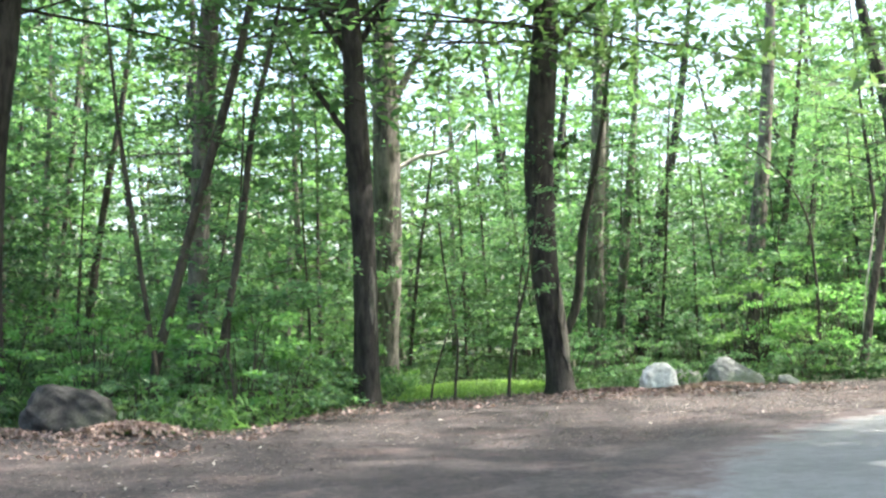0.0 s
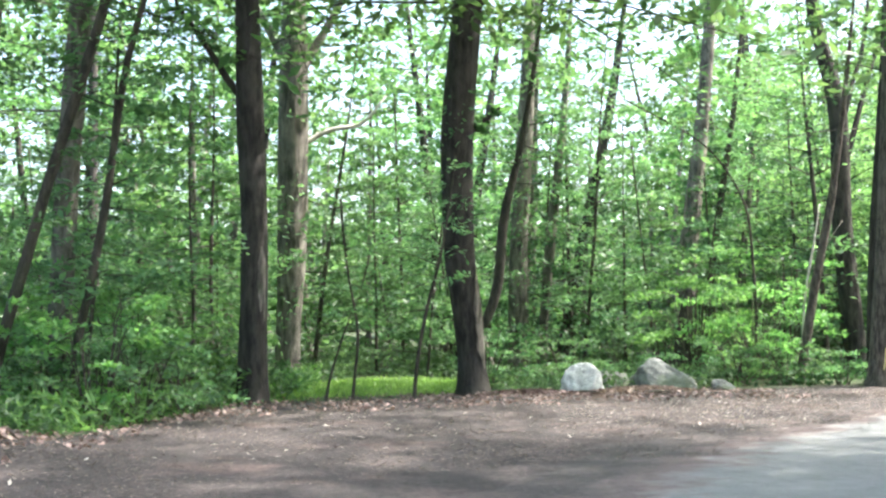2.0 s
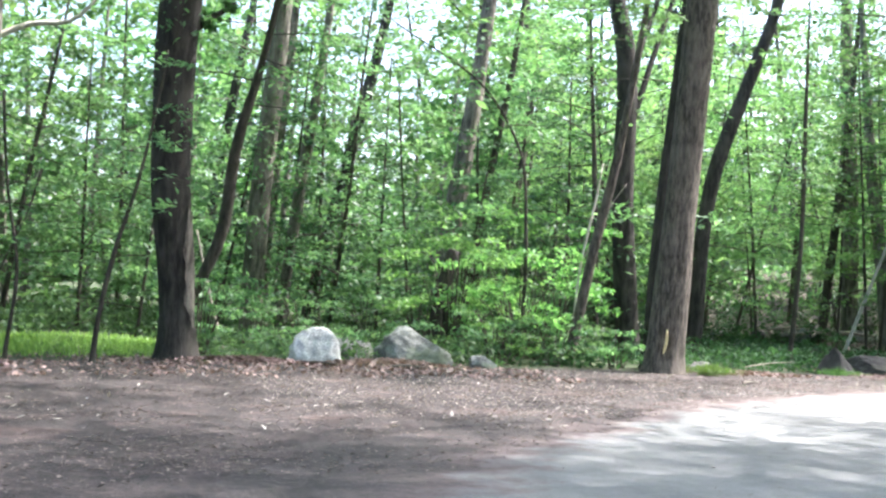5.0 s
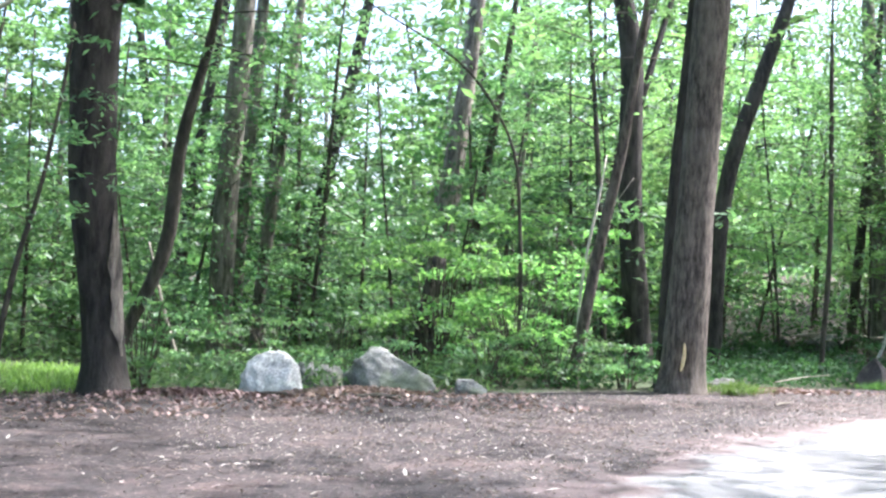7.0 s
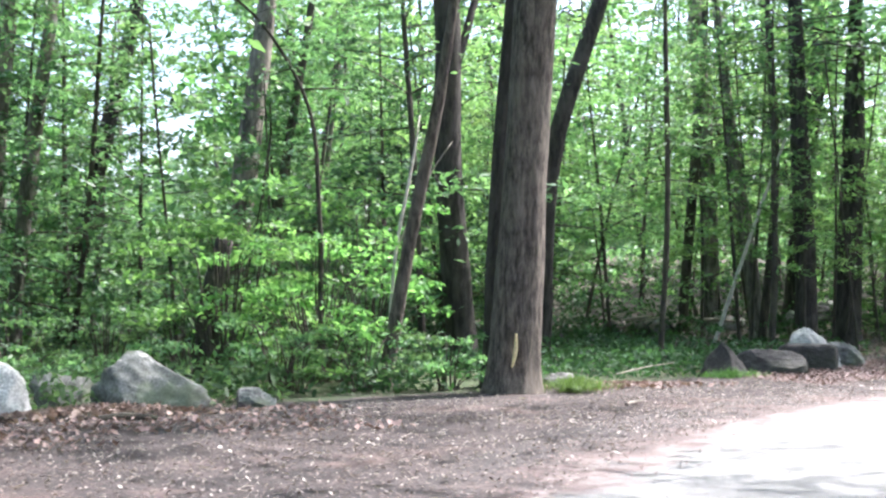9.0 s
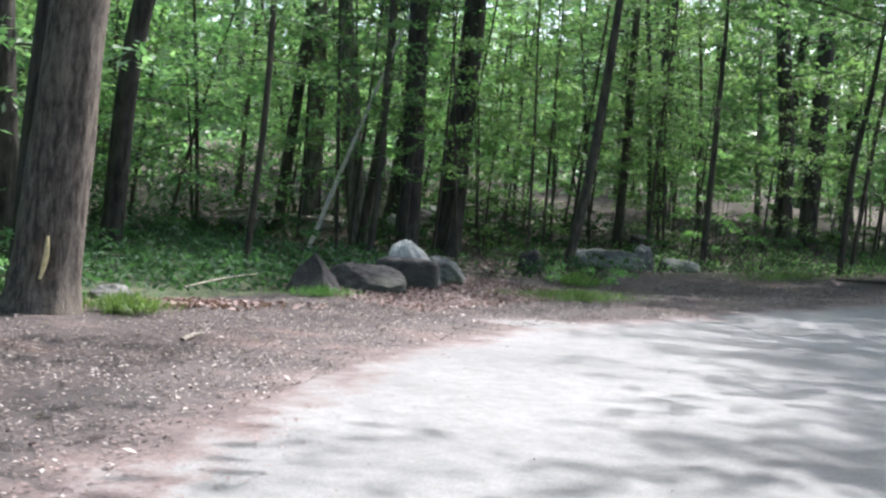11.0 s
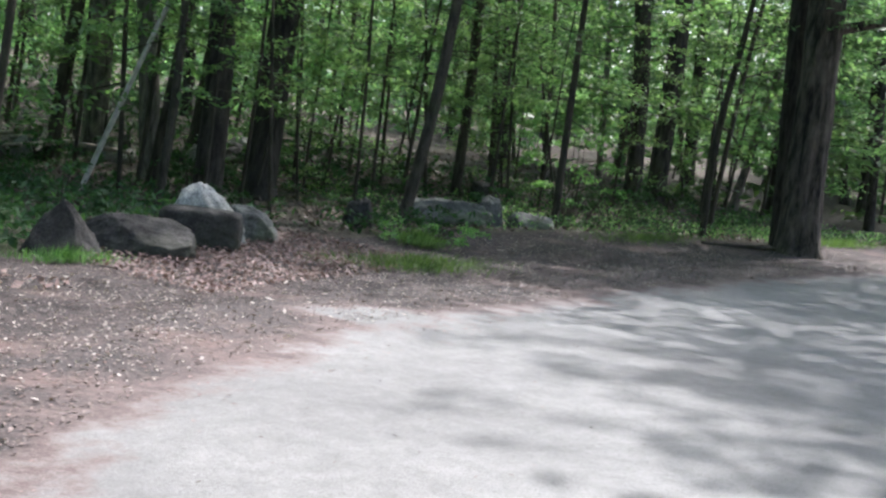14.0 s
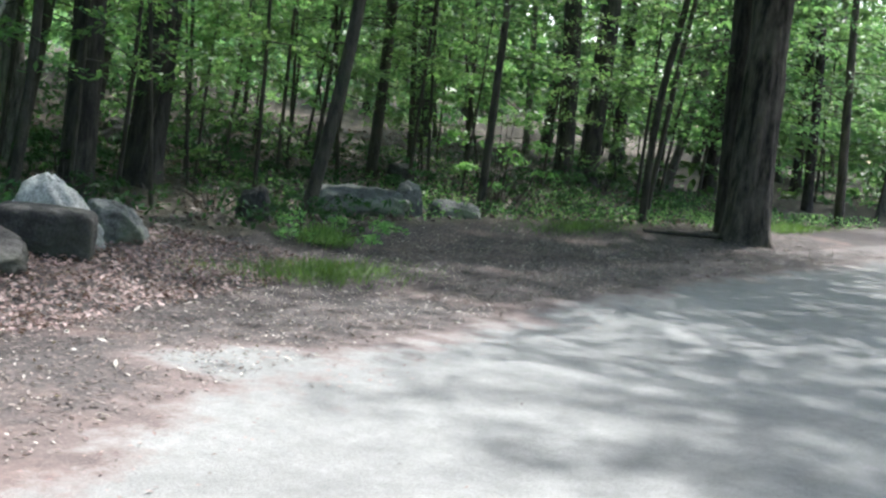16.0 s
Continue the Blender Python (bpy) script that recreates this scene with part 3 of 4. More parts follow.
tree([(1.1, 22.1, 0, .04), (1.3, 21.95, 1.5, .033), (1.52, 21.85, 2.35, .025)], 4.2, "dark sapling leaning beside a large trunk", crown=(0.5, 1.2, 12, 45, 0.11), **MID)
tree([(2.26, 26.3, 0, .1), (2.98, 26.2, 2.02, .11), (3.12, 26.05, 3.5, .1), (3.455, 25.9, 4.97, .07)], 10, "crooked leaning dark tree with a bend", crown=(0.45, 2.4, 24, 75, 0.13), **MID)
tree([(4.2, 32.7, 0, .29), (4.2, 32.5, 2.7, .242), (4.4, 32.2, 6.8, .207)], 15, "grey trunk wrapped in creeper leaves", BARK_MOSS, 14, 34, crown=(0.2, 2.6, 44, 70, 0.14), leaf=LEAF_UNDER)
tree([(5.1, 34.5, 0, .162), (5.35, 34.2, 3.76, .15), (5.65, 34, 6.6, .112)], 13, "slim upright grey trunk behind others", BARK_MOSS, 10, 28, crown=(0.35, 2.6, 28, 70, 0.14), leaf=LEAF_UNDER)
tree([(6.2, 38.3, 0, .2), (6.69, 38.1, 2.6, .187), (7.18, 37.8, 5.2, .173), (7.75, 37.5, 8.1, .144)], 14, "leaning dark tree with a knotted top", BARK, 10, 28, crown=(0.4, 2.8, 26, 70, 0.15), leaf=LEAF_CANOPY)
tree([(9.4, 36.5, 0, .29), (9.9, 36.2, 4.4, .265), (10.15, 36, 6.85, .21), (10.4, 35.9, 9.5, .19)], 17, "tall trunk with pale peeling bark above a leafy shrub", BARK_PALE, 16, 40, 0.05, crown=(0.55, 3, 26, 70, 0.15), leaf=LEAF_CANOPY)
tree([(10.6, 38, 0, .13), (11.08, 37.95, 3.7, .111), (11.35, 37.8, 5.6, .104), (11.68, 37.6, 8, .089)], 14, "slim dark trunk beside a pale one", crown=(0.45, 2.4, 22, 70, 0.14), **MID)
tree([(7.5, 28.6, 0, .2), (7.6, 28.6, 1.3, .17), (7.75, 28.5, 2.1, .13)], 2.2, "broken dark stump behind a boulder", BARK, 14, 18, 0.08, dead=True, name="tree_stump")
tree([(12.7, 30.9, 0, .28), (12.3, 30.75, 3.6, .25), (12.1, 30.6, 7.2, .22), (11.75, 30.6, 8.6, .18)], 14, "dark tree forking into upright limbs", BARK, 16, 40, 0.05,
     crown=(0.55, 2.4, 16, 70, 0.15), leaf=LEAF_CANOPY, limbs=((0.36, 25, 2.2, 3.4), (0.45, 40, 1.8, 3.0)))
tree([(9.6, 26.7, 0, .105), (9.95, 26.6, 2.0, .096), (10.3, 26.4, 4.0, .085)], 10, "leaning grey sapling in front of bright shrubs", BARK_OAK, 12, 28, 0.04, crown=(0.55, 2, 18, 70, 0.13), leaf=LEAF_UNDER, name="sapling", group="saplings behind the road edge")
tree([(4.7, 35.5, 0, .2), (4.75, 35.2, 3.8, .18), (4.95, 35.0, 6.9, .16)], 14, "second grey upright trunk beside a creeper-clad one", BARK_MOSS, 12, 28, crown=(0.45, 2.6, 24, 70, 0.14), leaf=LEAF_UNDER)
tree([(10.95, 25.95, 0, .19), (11.1, 25.9, 3.4, .17), (11.25, 25.85, 5.4, .155)], 13, "dark trunk standing close behind a large oak", BARK, 14, 32, crown=(0.5, 3, 22, 75, 0.15), leaf=LEAF_CANOPY)
tree([(15.8, 33.9, 0, .21), (16.1, 33.5, 5.1, .188), (16.6, 33.3, 6.75, .175), (17.2, 33, 8.8, .148)], 14, "dark tree bending sideways towards its top", BARK, 12, 32, crown=(0.5, 3, 24, 75, 0.15), leaf=LEAF_CANOPY)
tree([(8.9, 27.4, 0, .04), (8.8, 27.2, 2.6, .034), (8.65, 27.2, 3.9, .027), (8.05, 27.3, 5, .022), (6.05, 27.7, 6.4, .014)], 6.5, "thin sapling whose top arches over sideways", crown=(0.55, 1.2, 14, 40, 0.11), **MID)
tree([(16.48, 30.3, 0, .059), (16.54, 30.1, 2.66, .054), (16.46, 30, 6.3, .043)], 9, "straight thin dark sapling in undergrowth", crown=(0.4, 1.7, 22, 60, 0.13), **MID)
tree([(23.6, 38.6, 0, .27), (23.3, 38.3, 4.3, .24), (22.8, 38.1, 9, .22)], 15, "tall grey-brown trunk on a leafy slope", BARK_MOSS, 12, 30, crown=(0.35, 3, 34, 75, 0.15), leaf=LEAF_CANOPY)
tree([(22.2, 38, 0, .15), (22.3, 37.6, 4, .135), (22.4, 37.3, 7, .12)], 13, "slim dark trunk on a leafy slope", crown=(0.4, 2.4, 26, 70, 0.14), **MID)
tree([(22.5, 35, 0, .115), (22.75, 34.7, 4.4, .1), (22.5, 34.6, 8, .085)], 11, "slim wavy dark trunk", crown=(0.4, 2.2, 24, 70, 0.13), **MID)
tree([(27.2, 39.5, 0, .34), (27.3, 39.3, 3.6, .3), (27.6, 38.8, 9, .28)], 16, "sturdy dark trunk on a leafy slope", BARK, 14, 32, crown=(0.35, 3.4, 36, 75, 0.15), leaf=LEAF_CANOPY)
tree([(23.0, 35.7, 0, .22), (22.9, 36.1, 3.1, .2), (22.8, 36.3, 4.4, .19)], 14, "grey trunk behind mossy boulders", BARK_MOSS, 12, 30, crown=(0.35, 3.4, 36, 75, 0.16), leaf=LEAF_CANOPY)
tree([(20.56, 32.2, 0, .084), (20.7, 32.2, 1.43, .073), (20.87, 32.4, 4, .063)], 9, "thin crooked sapling behind boulders", crown=(0.35, 2, 20, 70, 0.13), **MID)
tree([(21.9, 32.6, 0, .27), (21.97, 32.7, 1.97, .243), (22.04, 32.9, 4.2, .221)], 17, "dark trunk behind mossy boulders", BARK, 14, 34, crown=(0.4, 5.0, 50, 85, 0.2), leaf=LEAF_CANOPY)
tree([(24.1, 33.8, 0, .34), (24.3, 33.9, 2.16, .31), (24.54, 34, 4.63, .28)], 15, "thick dark trunk flaring at its foot", BARK, 16, 34, crown=(0.4, 4.4, 44, 75, 0.2), leaf=LEAF_CANOPY)
tree([(24.7, 30.6, 0, .115), (25.05, 30.5, 1.92, .108), (25.5, 30.5, 5, .092)], 14, "leaning slender trunk beside a long boulder", crown=(0.5, 8.6, 92, 115, 0.25), **MID)
tree([(31, 34.5, 0, .13), (31.2, 34.6, 3.3, .12), (31.4, 34.8, 6.5, .1)], 11, "slender upright trunk on a brown slope", crown=(0.3, 2.4, 28, 75, 0.13), **MID)
tree([(29.8, 30.75, 0.2, .085), (30.0, 30.85, 2.7, .078), (30.2, 30.95, 5.6, .058)], 9, "thin sapling at the foot of a brown slope", crown=(0.3, 2.0, 24, 70, 0.12), **MID)
tree([(33.0, 28.9, 0.25, .085), (33.3, 29.0, 2.8, .08), (33.8, 28.9, 5.3, .066)], 9, "thin sapling leaning towards a massive trunk", crown=(0.35, 2.0, 22, 70, 0.12), **MID)
tree([(38.5, 34.05, 1.2, .27), (38.45, 34.3, 5, .25), (38.3, 34.5, 7, .23)], 15, "far upright trunk up the slope", BARK, 10, 26, crown=(0.35, 3, 32, 75, 0.15), leaf=LEAF_CANOPY)
tree([(39.75, 34.0, 1.2, .31), (40.05, 34.1, 5, .29), (40.25, 34.2, 7, .27)], 15, "far sturdy trunk up the slope", BARK, 10, 26, crown=(0.35, 3, 32, 75, 0.15), leaf=LEAF_CANOPY)
tree([(42.5, 27.8, 0.4, .13), (42.6, 28.1, 4, .115), (42.8, 28.3, 6, .1)], 11, "slim trunk past the bend of the road", crown=(0.25, 2.6, 34, 75, 0.13), **MID)

# ---- shared saplings and trees that fill the wood ----


def stock(kind, label, top, r, crown, leaf, bark, lean, group, sides=7, rings=18):
    x0, y0 = 0.0, 200.0
    g0 = ground_z(x0, y0)
    pts = [(x0, y0, g0, r), (x0 + lean[0] * 0.4, y0 + lean[1] * 0.4, g0 + top * 0.35, r * 0.85), (x0 + lean[0], y0 + lean[1], g0 + top * 0.7, r * 0.5)]
    return tree(pts, g0 + top, label, bark, sides, rings, 0.03, crown=crown, leaf=leaf, name=kind, group=group)


UNDER = [stock("sapling", "leafy understorey sapling with level sprays of leaves", 5.2, .035, (0.1, 2.4, 22, 130, 0.155), LEAF_UNDER, BARK_THIN, (0.4, 0.1), "understorey saplings"),
         stock("sapling", "thin understorey sapling with drooping green sprays", 7.5, .05, (0.16, 2.9, 26, 130, 0.165), LEAF_UNDER, BARK_THIN, (-0.5, 0.2), "understorey saplings"),
         stock("sapling", "small leafy sapling growing from undergrowth", 3.4, .025, (0.06, 1.7, 18, 120, 0.14), LEAF_UNDER, BARK_THIN, (0.2, 0.2), "understorey saplings"),
         stock("sapling", "tall thin sapling leaved from low down", 10, .065, (0.14, 3.2, 32, 125, 0.17), LEAF_UNDER, BARK_THIN, (0.8, 0.2), "understorey saplings"),
         stock("hemlock", "young dark hemlock with flat feathery sprays", 6.5, .05, (0.08, 2.1, 36, 95, 0.14), LEAF_HEMLOCK, BARK_THIN, (0.1, 0.1), "young hemlocks")]
BEECH = [stock("sapling", "slender beech sapling with level layers of brightened leaves", 8, .045, (0.26, 2.9, 22, 125, 0.15), LEAF_BEECH_LIT, BARK_THIN, (0.5, 0.3), "beech saplings on the slope"),
         stock("sapling", "leaning beech sapling with wide level leaf sprays", 10.5, .06, (0.24, 3.4, 27, 125, 0.16), LEAF_BEECH_LIT, BARK_THIN, (1.1, -0.2), "beech saplings on the slope"),
         stock("sapling", "low beech sapling with brightened leaf sprays", 4.2, .028, (0.12, 1.9, 16, 110, 0.13), LEAF_BEECH_LIT, BARK_THIN, (0.3, 0.2), "beech saplings on the slope")]
FAR = [stock("tree", "tall forest tree with a leafy crown far in the wood", 17, .2, (0.1, 4.6, 54, 42, 0.45), LEAF_CANOPY, BARK, (0.8, 0.3), "trees deep in the wood"),
       stock("tree", "slim forest tree leaved down its stem far in the wood", 14, .14, (0.05, 3.8, 52, 42, 0.43), LEAF_CANOPY, BARK_MOSS, (-0.6, 0.2), "trees deep in the wood"),
       stock("tree", "bare-stemmed forest tree with a high crown", 18, .2, (0.4, 4.2, 34, 40, 0.4), LEAF_CANOPY, BARK, (0.3, -0.2), "trees deep in the wood"),
       stock("pine_tree", "dark pine tree with drooping needle sprays", 16, .2, (0.25, 3.2, 70, 40, 0.42), PINE, BARK, (0.1, 0.1), "pines deep in the wood")]


def scatter(kinds, places, lo, hi, seed, lean=4.0):
    r = random.Random(seed)
    for n, (x, y) in enumerate(places):
        k2 = kinds[n] if isinstance(kinds, list) and len(kinds) == len(places) else r.choice(kinds)
        s = r.uniform(lo, hi)
        c = copy_thing(k2, pose(x, y, ground_z(x, y) - 0.05, r.gauss(0, lean), r.gauss(0, lean), r.uniform(0, 360)))
        c.scale = (s, s, s * r.uniform(0.9, 1.15))


def band(n, x0, x1, near, far, seed, gap=1.2, keep=lambda x, y: True):
    """Places behind the rim between near and far metres from it, no two closer than gap."""
    r = random.Random(seed)
    out = []
    for _ in range(n * 30):
        if len(out) >= n:
            break
        x = r.uniform(x0, x1)
        y = float(np.interp(x, RIM_X, RIM_Y)) + r.uniform(near, far)
        if keep(x, y) and all((x - a) ** 2 + (y - b) ** 2 > gap * gap for a, b in out):
            out.append((x, y))
    return out


open_floor = lambda x, y: not (12.5 < x < 34 and y < 36) and not (-1.5 < x < 4.0 and y < 30) and not (3.4 < x < 7.4 and y < 31)
scatter(UNDER, band(66, -18, 15, 3.0, 18, 11, 1.3, open_floor), 0.75, 1.2, 3)
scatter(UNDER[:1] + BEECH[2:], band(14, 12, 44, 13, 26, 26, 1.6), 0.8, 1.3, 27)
scatter(UNDER[4:], band(7, -16, -3.5, 4, 11, 28, 1.6), 0.95, 1.45, 29)
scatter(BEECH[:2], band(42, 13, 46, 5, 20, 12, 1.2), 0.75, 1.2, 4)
scatter(UNDER[4:], [(14.5, 36.0), (17.0, 38.5), (12.5, 34.5), (19.5, 40.5), (11.2, 38.5), (16.0, 42.0)], 1.0, 1.4, 34)
scatter(BEECH[2:], band(5, 24, 44, 4.0, 9, 32, 1.5), 0.8, 1.2, 33)
scatter(FAR[:3] + FAR[:2] + FAR[3:], band(70, -34, 75, 17, 42, 13, 2.6), 0.8, 1.15, 5)
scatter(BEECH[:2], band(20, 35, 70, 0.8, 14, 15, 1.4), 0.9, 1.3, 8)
scatter(FAR[:2], band(30, 44, 100, 2, 18, 16, 3.0), 0.8, 1.1, 9)
BARE = stock("sapling", "thin dark bare-stemmed sapling with a few leaf sprays", 7, .04, (0.3, 1.7, 13, 70, 0.14), LEAF_BEECH_LIT, BARK_THIN, (0.35, 0.1), "thin saplings on the slope")
# SHADE and DEEP trees are added for their shadows, most never in view.
SHADE = stock("tree", "tall dark tree added for its shade, with a wide leafy crown", 19, .3, (0.36, 9.5, 84, 160, 0.27), LEAF_CANOPY, BARK, (0.3, 0.3), "tall trees with wide crowns")
DEEP = stock("tree", "tall dark tree added for its shade, with a dense wide crown", 19, .3, (0.43, 9.8, 92, 180, 0.28), LEAF_CANOPY, BARK, (0.3, 0.3), "tall trees with wide crowns")
scatter([SHADE], [(8.5, 3.5), (12.5, 10.2), (15.4, 11.0), (38, 18), (34.2, 15.6), (3.5, -8), (-10, 6), (7, -3)], 0.97, 1.08, 10, 0)
scatter([DEEP], [(25.2, 15.6), (29.8, 16.6), (27.8, 13.4)], 0.97, 1.08, 30, 0)
# Further trees added to darken the slope and its saplings.
scatter([SHADE], [(38.5, 39.0), (47.0, 33.5), (51.0, 39.0)], 0.85, 0.95, 17)
# Unseen tree, stretched upwards so that its shadow reaches the soil opposite.
tall = copy_thing(SHADE, pose(11.6, 11.2, ground_z(11.6, 11.2), 0, 0, 40))
tall.scale = (1.0, 1.0, 1.65)
scatter([BARE], band(30, 20, 38, 2.5, 10, 18, 0.8), 0.7, 1.2, 19)
scatter(FAR[1:2], band(16, -24, 14, 13, 20, 23, 2.2), 0.6, 0.85, 24)
scatter(FAR[:2], band(34, -55, 105, 42, 72, 14, 3.6), 0.9, 1.3, 6)
for o in UNDER + BEECH + FAR + [SHADE, DEEP, BARE]:
    s_ob = [o, *o.children_recursive]
    for q in s_ob:
        bpy.data.objects.remove(q)

# ---- shrubs, ferns and grass ----


def shrub(place, radius, tall, count, size, mat, label, name="shrub", group="shrubs behind the road edge"):
    e = thing(name, (place[0], place[1], ground_z(*place)), label, "shrub", group)
    C, tubes = [], []
    n = max(6, count // 45)
    for i in range(n):
        az = i * 2.4 + rng.uniform(-0.4, 0.4)
        hz = tall * rng.uniform(0.25, 0.95)
        out = radius * rng.uniform(0.2, 0.7)
        p = np.array([out * math.cos(az), out * math.sin(az), hz])
        c, l = spray(p, (math.cos(az), math.sin(az), 0.15), radius * rng.uniform(0.5, 0.9), count // n, 0.2)
        C.append(c)
        line = smooth_line([(0.1 * math.cos(az), 0.1 * math.sin(az), -0.05, 0.014), (p[0] * 0.6, p[1] * 0.6, hz * 0.6, 0.01), (*p, 0.007), (*l[-1], 0.003)], 9)
        tubes.append(tube(line, 4))
    child("stem_growth", join_tubes("stems", tubes, BARK_THIN), e, kind="stuff")
    C = np.concatenate(C)
    C[:, 2] = np.maximum(C[:, 2], 0.04)
    child("foliage", leaves("foliage", C, size, mat, 0.55), e, kind="stuff")
    return e


shrub((7.6, 27.8), 1.2, 2.6, 1500, 0.13, LEAF_BRIGHT, "bright green sunlit shrub behind a grey boulder")
shrub((9.0, 27.9), 1.3, 2.3, 1700, 0.13, LEAF_BRIGHT, "spreading bright green sunlit shrub beside a leaning sapling")
for x, y, r2, h2 in ((8.6, 30.4, 1.3, 3.6), (10.4, 29.6, 1.2, 3.2)):
    shrub((x, y), r2, h2, 1300, 0.14, LEAF_BRIGHT, "bright green leafy shrub among saplings")
shrub((8.2, 26.2), 0.55, 1.0, 420, 0.1, LEAF_BRIGHT, "low bright creeper growing at the soil edge")
shrub((22.5, 28.1), 0.75, 0.34, 420, 0.08, LEAF_BRIGHT, "low leafy weeds beside a grass patch")
shrub((31.0, 31.2), 1.0, 2.2, 700, 0.12, LEAF_BRIGHT, "pale green shrub on a brown slope")
shrub((22.9, 28.9), 0.6, 0.5, 420, 0.1, LEAF_FERN, "low leafy plant at the road edge")
for i, (x, y) in enumerate(band(50, -16, 10.5, 0.7, 6.5, 21, 1.1, lambda x, y: not (-1.6 < x < 2.6 and y < 30) and not (4 < x < 7 and y < 26.5))):
    shrub((x, y), rng.uniform(0.6, 1.1), rng.uniform(0.5, 1.6), 620, 0.105, LEAF_UNDER, "leafy green undergrowth shrub")
for i, (x, y) in enumerate(band(20, -13, -1.6, 0.8, 9, 25, 1.3)):
    shrub((x, y), rng.uniform(0.8, 1.3), rng.uniform(1.0, 2.6), 800, 0.13, LEAF_BRIGHT, "bright green leafy shrub in dappled light")
for i, (x, y) in enumerate(band(26, 13, 40, 2.2, 9, 22, 1.4)):
    shrub((x, y), rng.uniform(0.5, 0.9), rng.uniform(0.3, 0.9), 360, 0.1, LEAF_FERN, "low green fern-like shrub on the forest floor")


def creeper(x, y, r, z0, z1, n, label, seed):
    """Creeper leaves hugging a trunk."""
    q = np.random.default_rng(seed)
    a, h = q.uniform(0, 2 * math.pi, n), q.uniform(z0, z1, n)
    rr = r * q.uniform(1.02, 1.5, n)
    keep = np.array([noise.noise((math.cos(t) * 1.2, math.sin(t) * 1.2 + seed, z * 0.9)) for t, z in zip(a, h)]) > -0.05
    C = np.stack([x + rr * np.cos(a), y + rr * np.sin(a), h], 1)[keep]
    tagged(new("creeper", leaves("creeper", C, 0.13, LEAF_UNDER, 0.25)), label, "creeper", kind="stuff")


creeper(2.0, 23.4, 0.3, 2.9, 7.5, 420, "green creeper leaves climbing a dark trunk", 3)
creeper(4.25, 32.4, 0.24, 0.6, 6.0, 600, "green creeper leaves covering a grey trunk", 4)
creeper(-1.55, 29.2, 0.36, 0.5, 7.0, 620, "green creeper leaves on a broad pale trunk", 5)


def carpet(name, n, x0, x1, a, b, size, mat, label, lift, category, seed, flat=0.55, narrow=0.42, clump=0.0, where=None, upright=False):
    """A sheet of uncounted small leaves or blades over the ground, between a and b metres from the rim."""
    r = np.random.default_rng(seed)
    x = r.uniform(x0, x1, n * 3)
    off = r.uniform(a, b, n * 3)
    y = np.interp(x, RIM_X, RIM_Y) + off
    ok = np.ones(n * 3, bool)
    if clump:
        d = np.array([noise.noise((u * 0.8, v * 0.8, seed)) for u, v in zip(x, y)])
        ok &= d > clump * r.uniform(-1, 1, n * 3)
    if where is not None:
        ok &= where(x, y)
    x, y = x[ok][:n], y[ok][:n]
    z = height(x, y) + r.uniform(0, 1, len(x)) ** 1.5 * lift
    C = np.stack([x, y, z + (size * 0.4 if upright else 0.012)], 1)
    ax = np.broadcast_to([0.0, 0.0, 1.6], C.shape) if upright else None
    me = leaves(name, C, size, mat, 0.0 if upright else flat, narrow, ax)
    return tagged(new(name, me), label, category, kind="stuff")


carpet("undergrowth", 5200, 25.5, 45, 0.3, 5.5, 0.085, LEAF_BEECH_LIT, "low fresh green seedlings at the foot of a brown slope", 0.3, "undergrowth", 38, flat=0.5, clump=0.12)
carpet("undergrowth", 9000, 4, 52, 18, 48, 0.42, LEAF_UNDER, "leafy undergrowth deep in the wood", 1.5, "undergrowth", 37, flat=0.5, clump=0.2)
carpet("undergrowth", 7500, 10, 34, 8, 26, 0.2, LEAF_FERN, "sparse green seedlings on a leafy slope", 0.5, "undergrowth", 36, flat=0.5, clump=0.3)
carpet("undergrowth", 9500, 9, 20, 0.5, 11, 0.13, LEAF_FERN, "dense dark green ferns and seedlings under trees", 0.42, "undergrowth", 35, flat=0.5, clump=0.15)
clearing = lambda x, y: ~((x > -1.0) & (x < 2.2) & (y < np.interp(x, RIM_X, RIM_Y) + 6.5))
carpet("undergrowth", 36000, -18, 8, 0.1, 14, 0.14, LEAF_UNDER, "thick green undergrowth covering the forest floor", 0.45, "undergrowth", 31, clump=0.3, where=clearing)
carpet("undergrowth", 14500, 7, 44, 0.4, 10, 0.12, LEAF_FERN, "patchy low green undergrowth among brown leaves", 0.28, "undergrowth", 32, clump=0.1)
carpet("undergrowth", 12000, -14, -0.8, 0.1, 7, 0.2, LEAF_BRIGHT, "lush bright green undergrowth beside the soil", 0.5, "undergrowth", 34, flat=0.3, narrow=0.2, where=lambda x, y: (np.abs(x + 5.8) > 1.3) | (y > 17.2))
# Lies in shade here, so its colour carries the sunlight.
carpet("sunny_grass", 6500, -1.2, 2.3, 0.3, 5.5, 0.11, GRASS_SUNLIT, "grass in a small clearing with sunlight painted into its colour", 0.1, "grass", 33, narrow=0.16, upright=True)


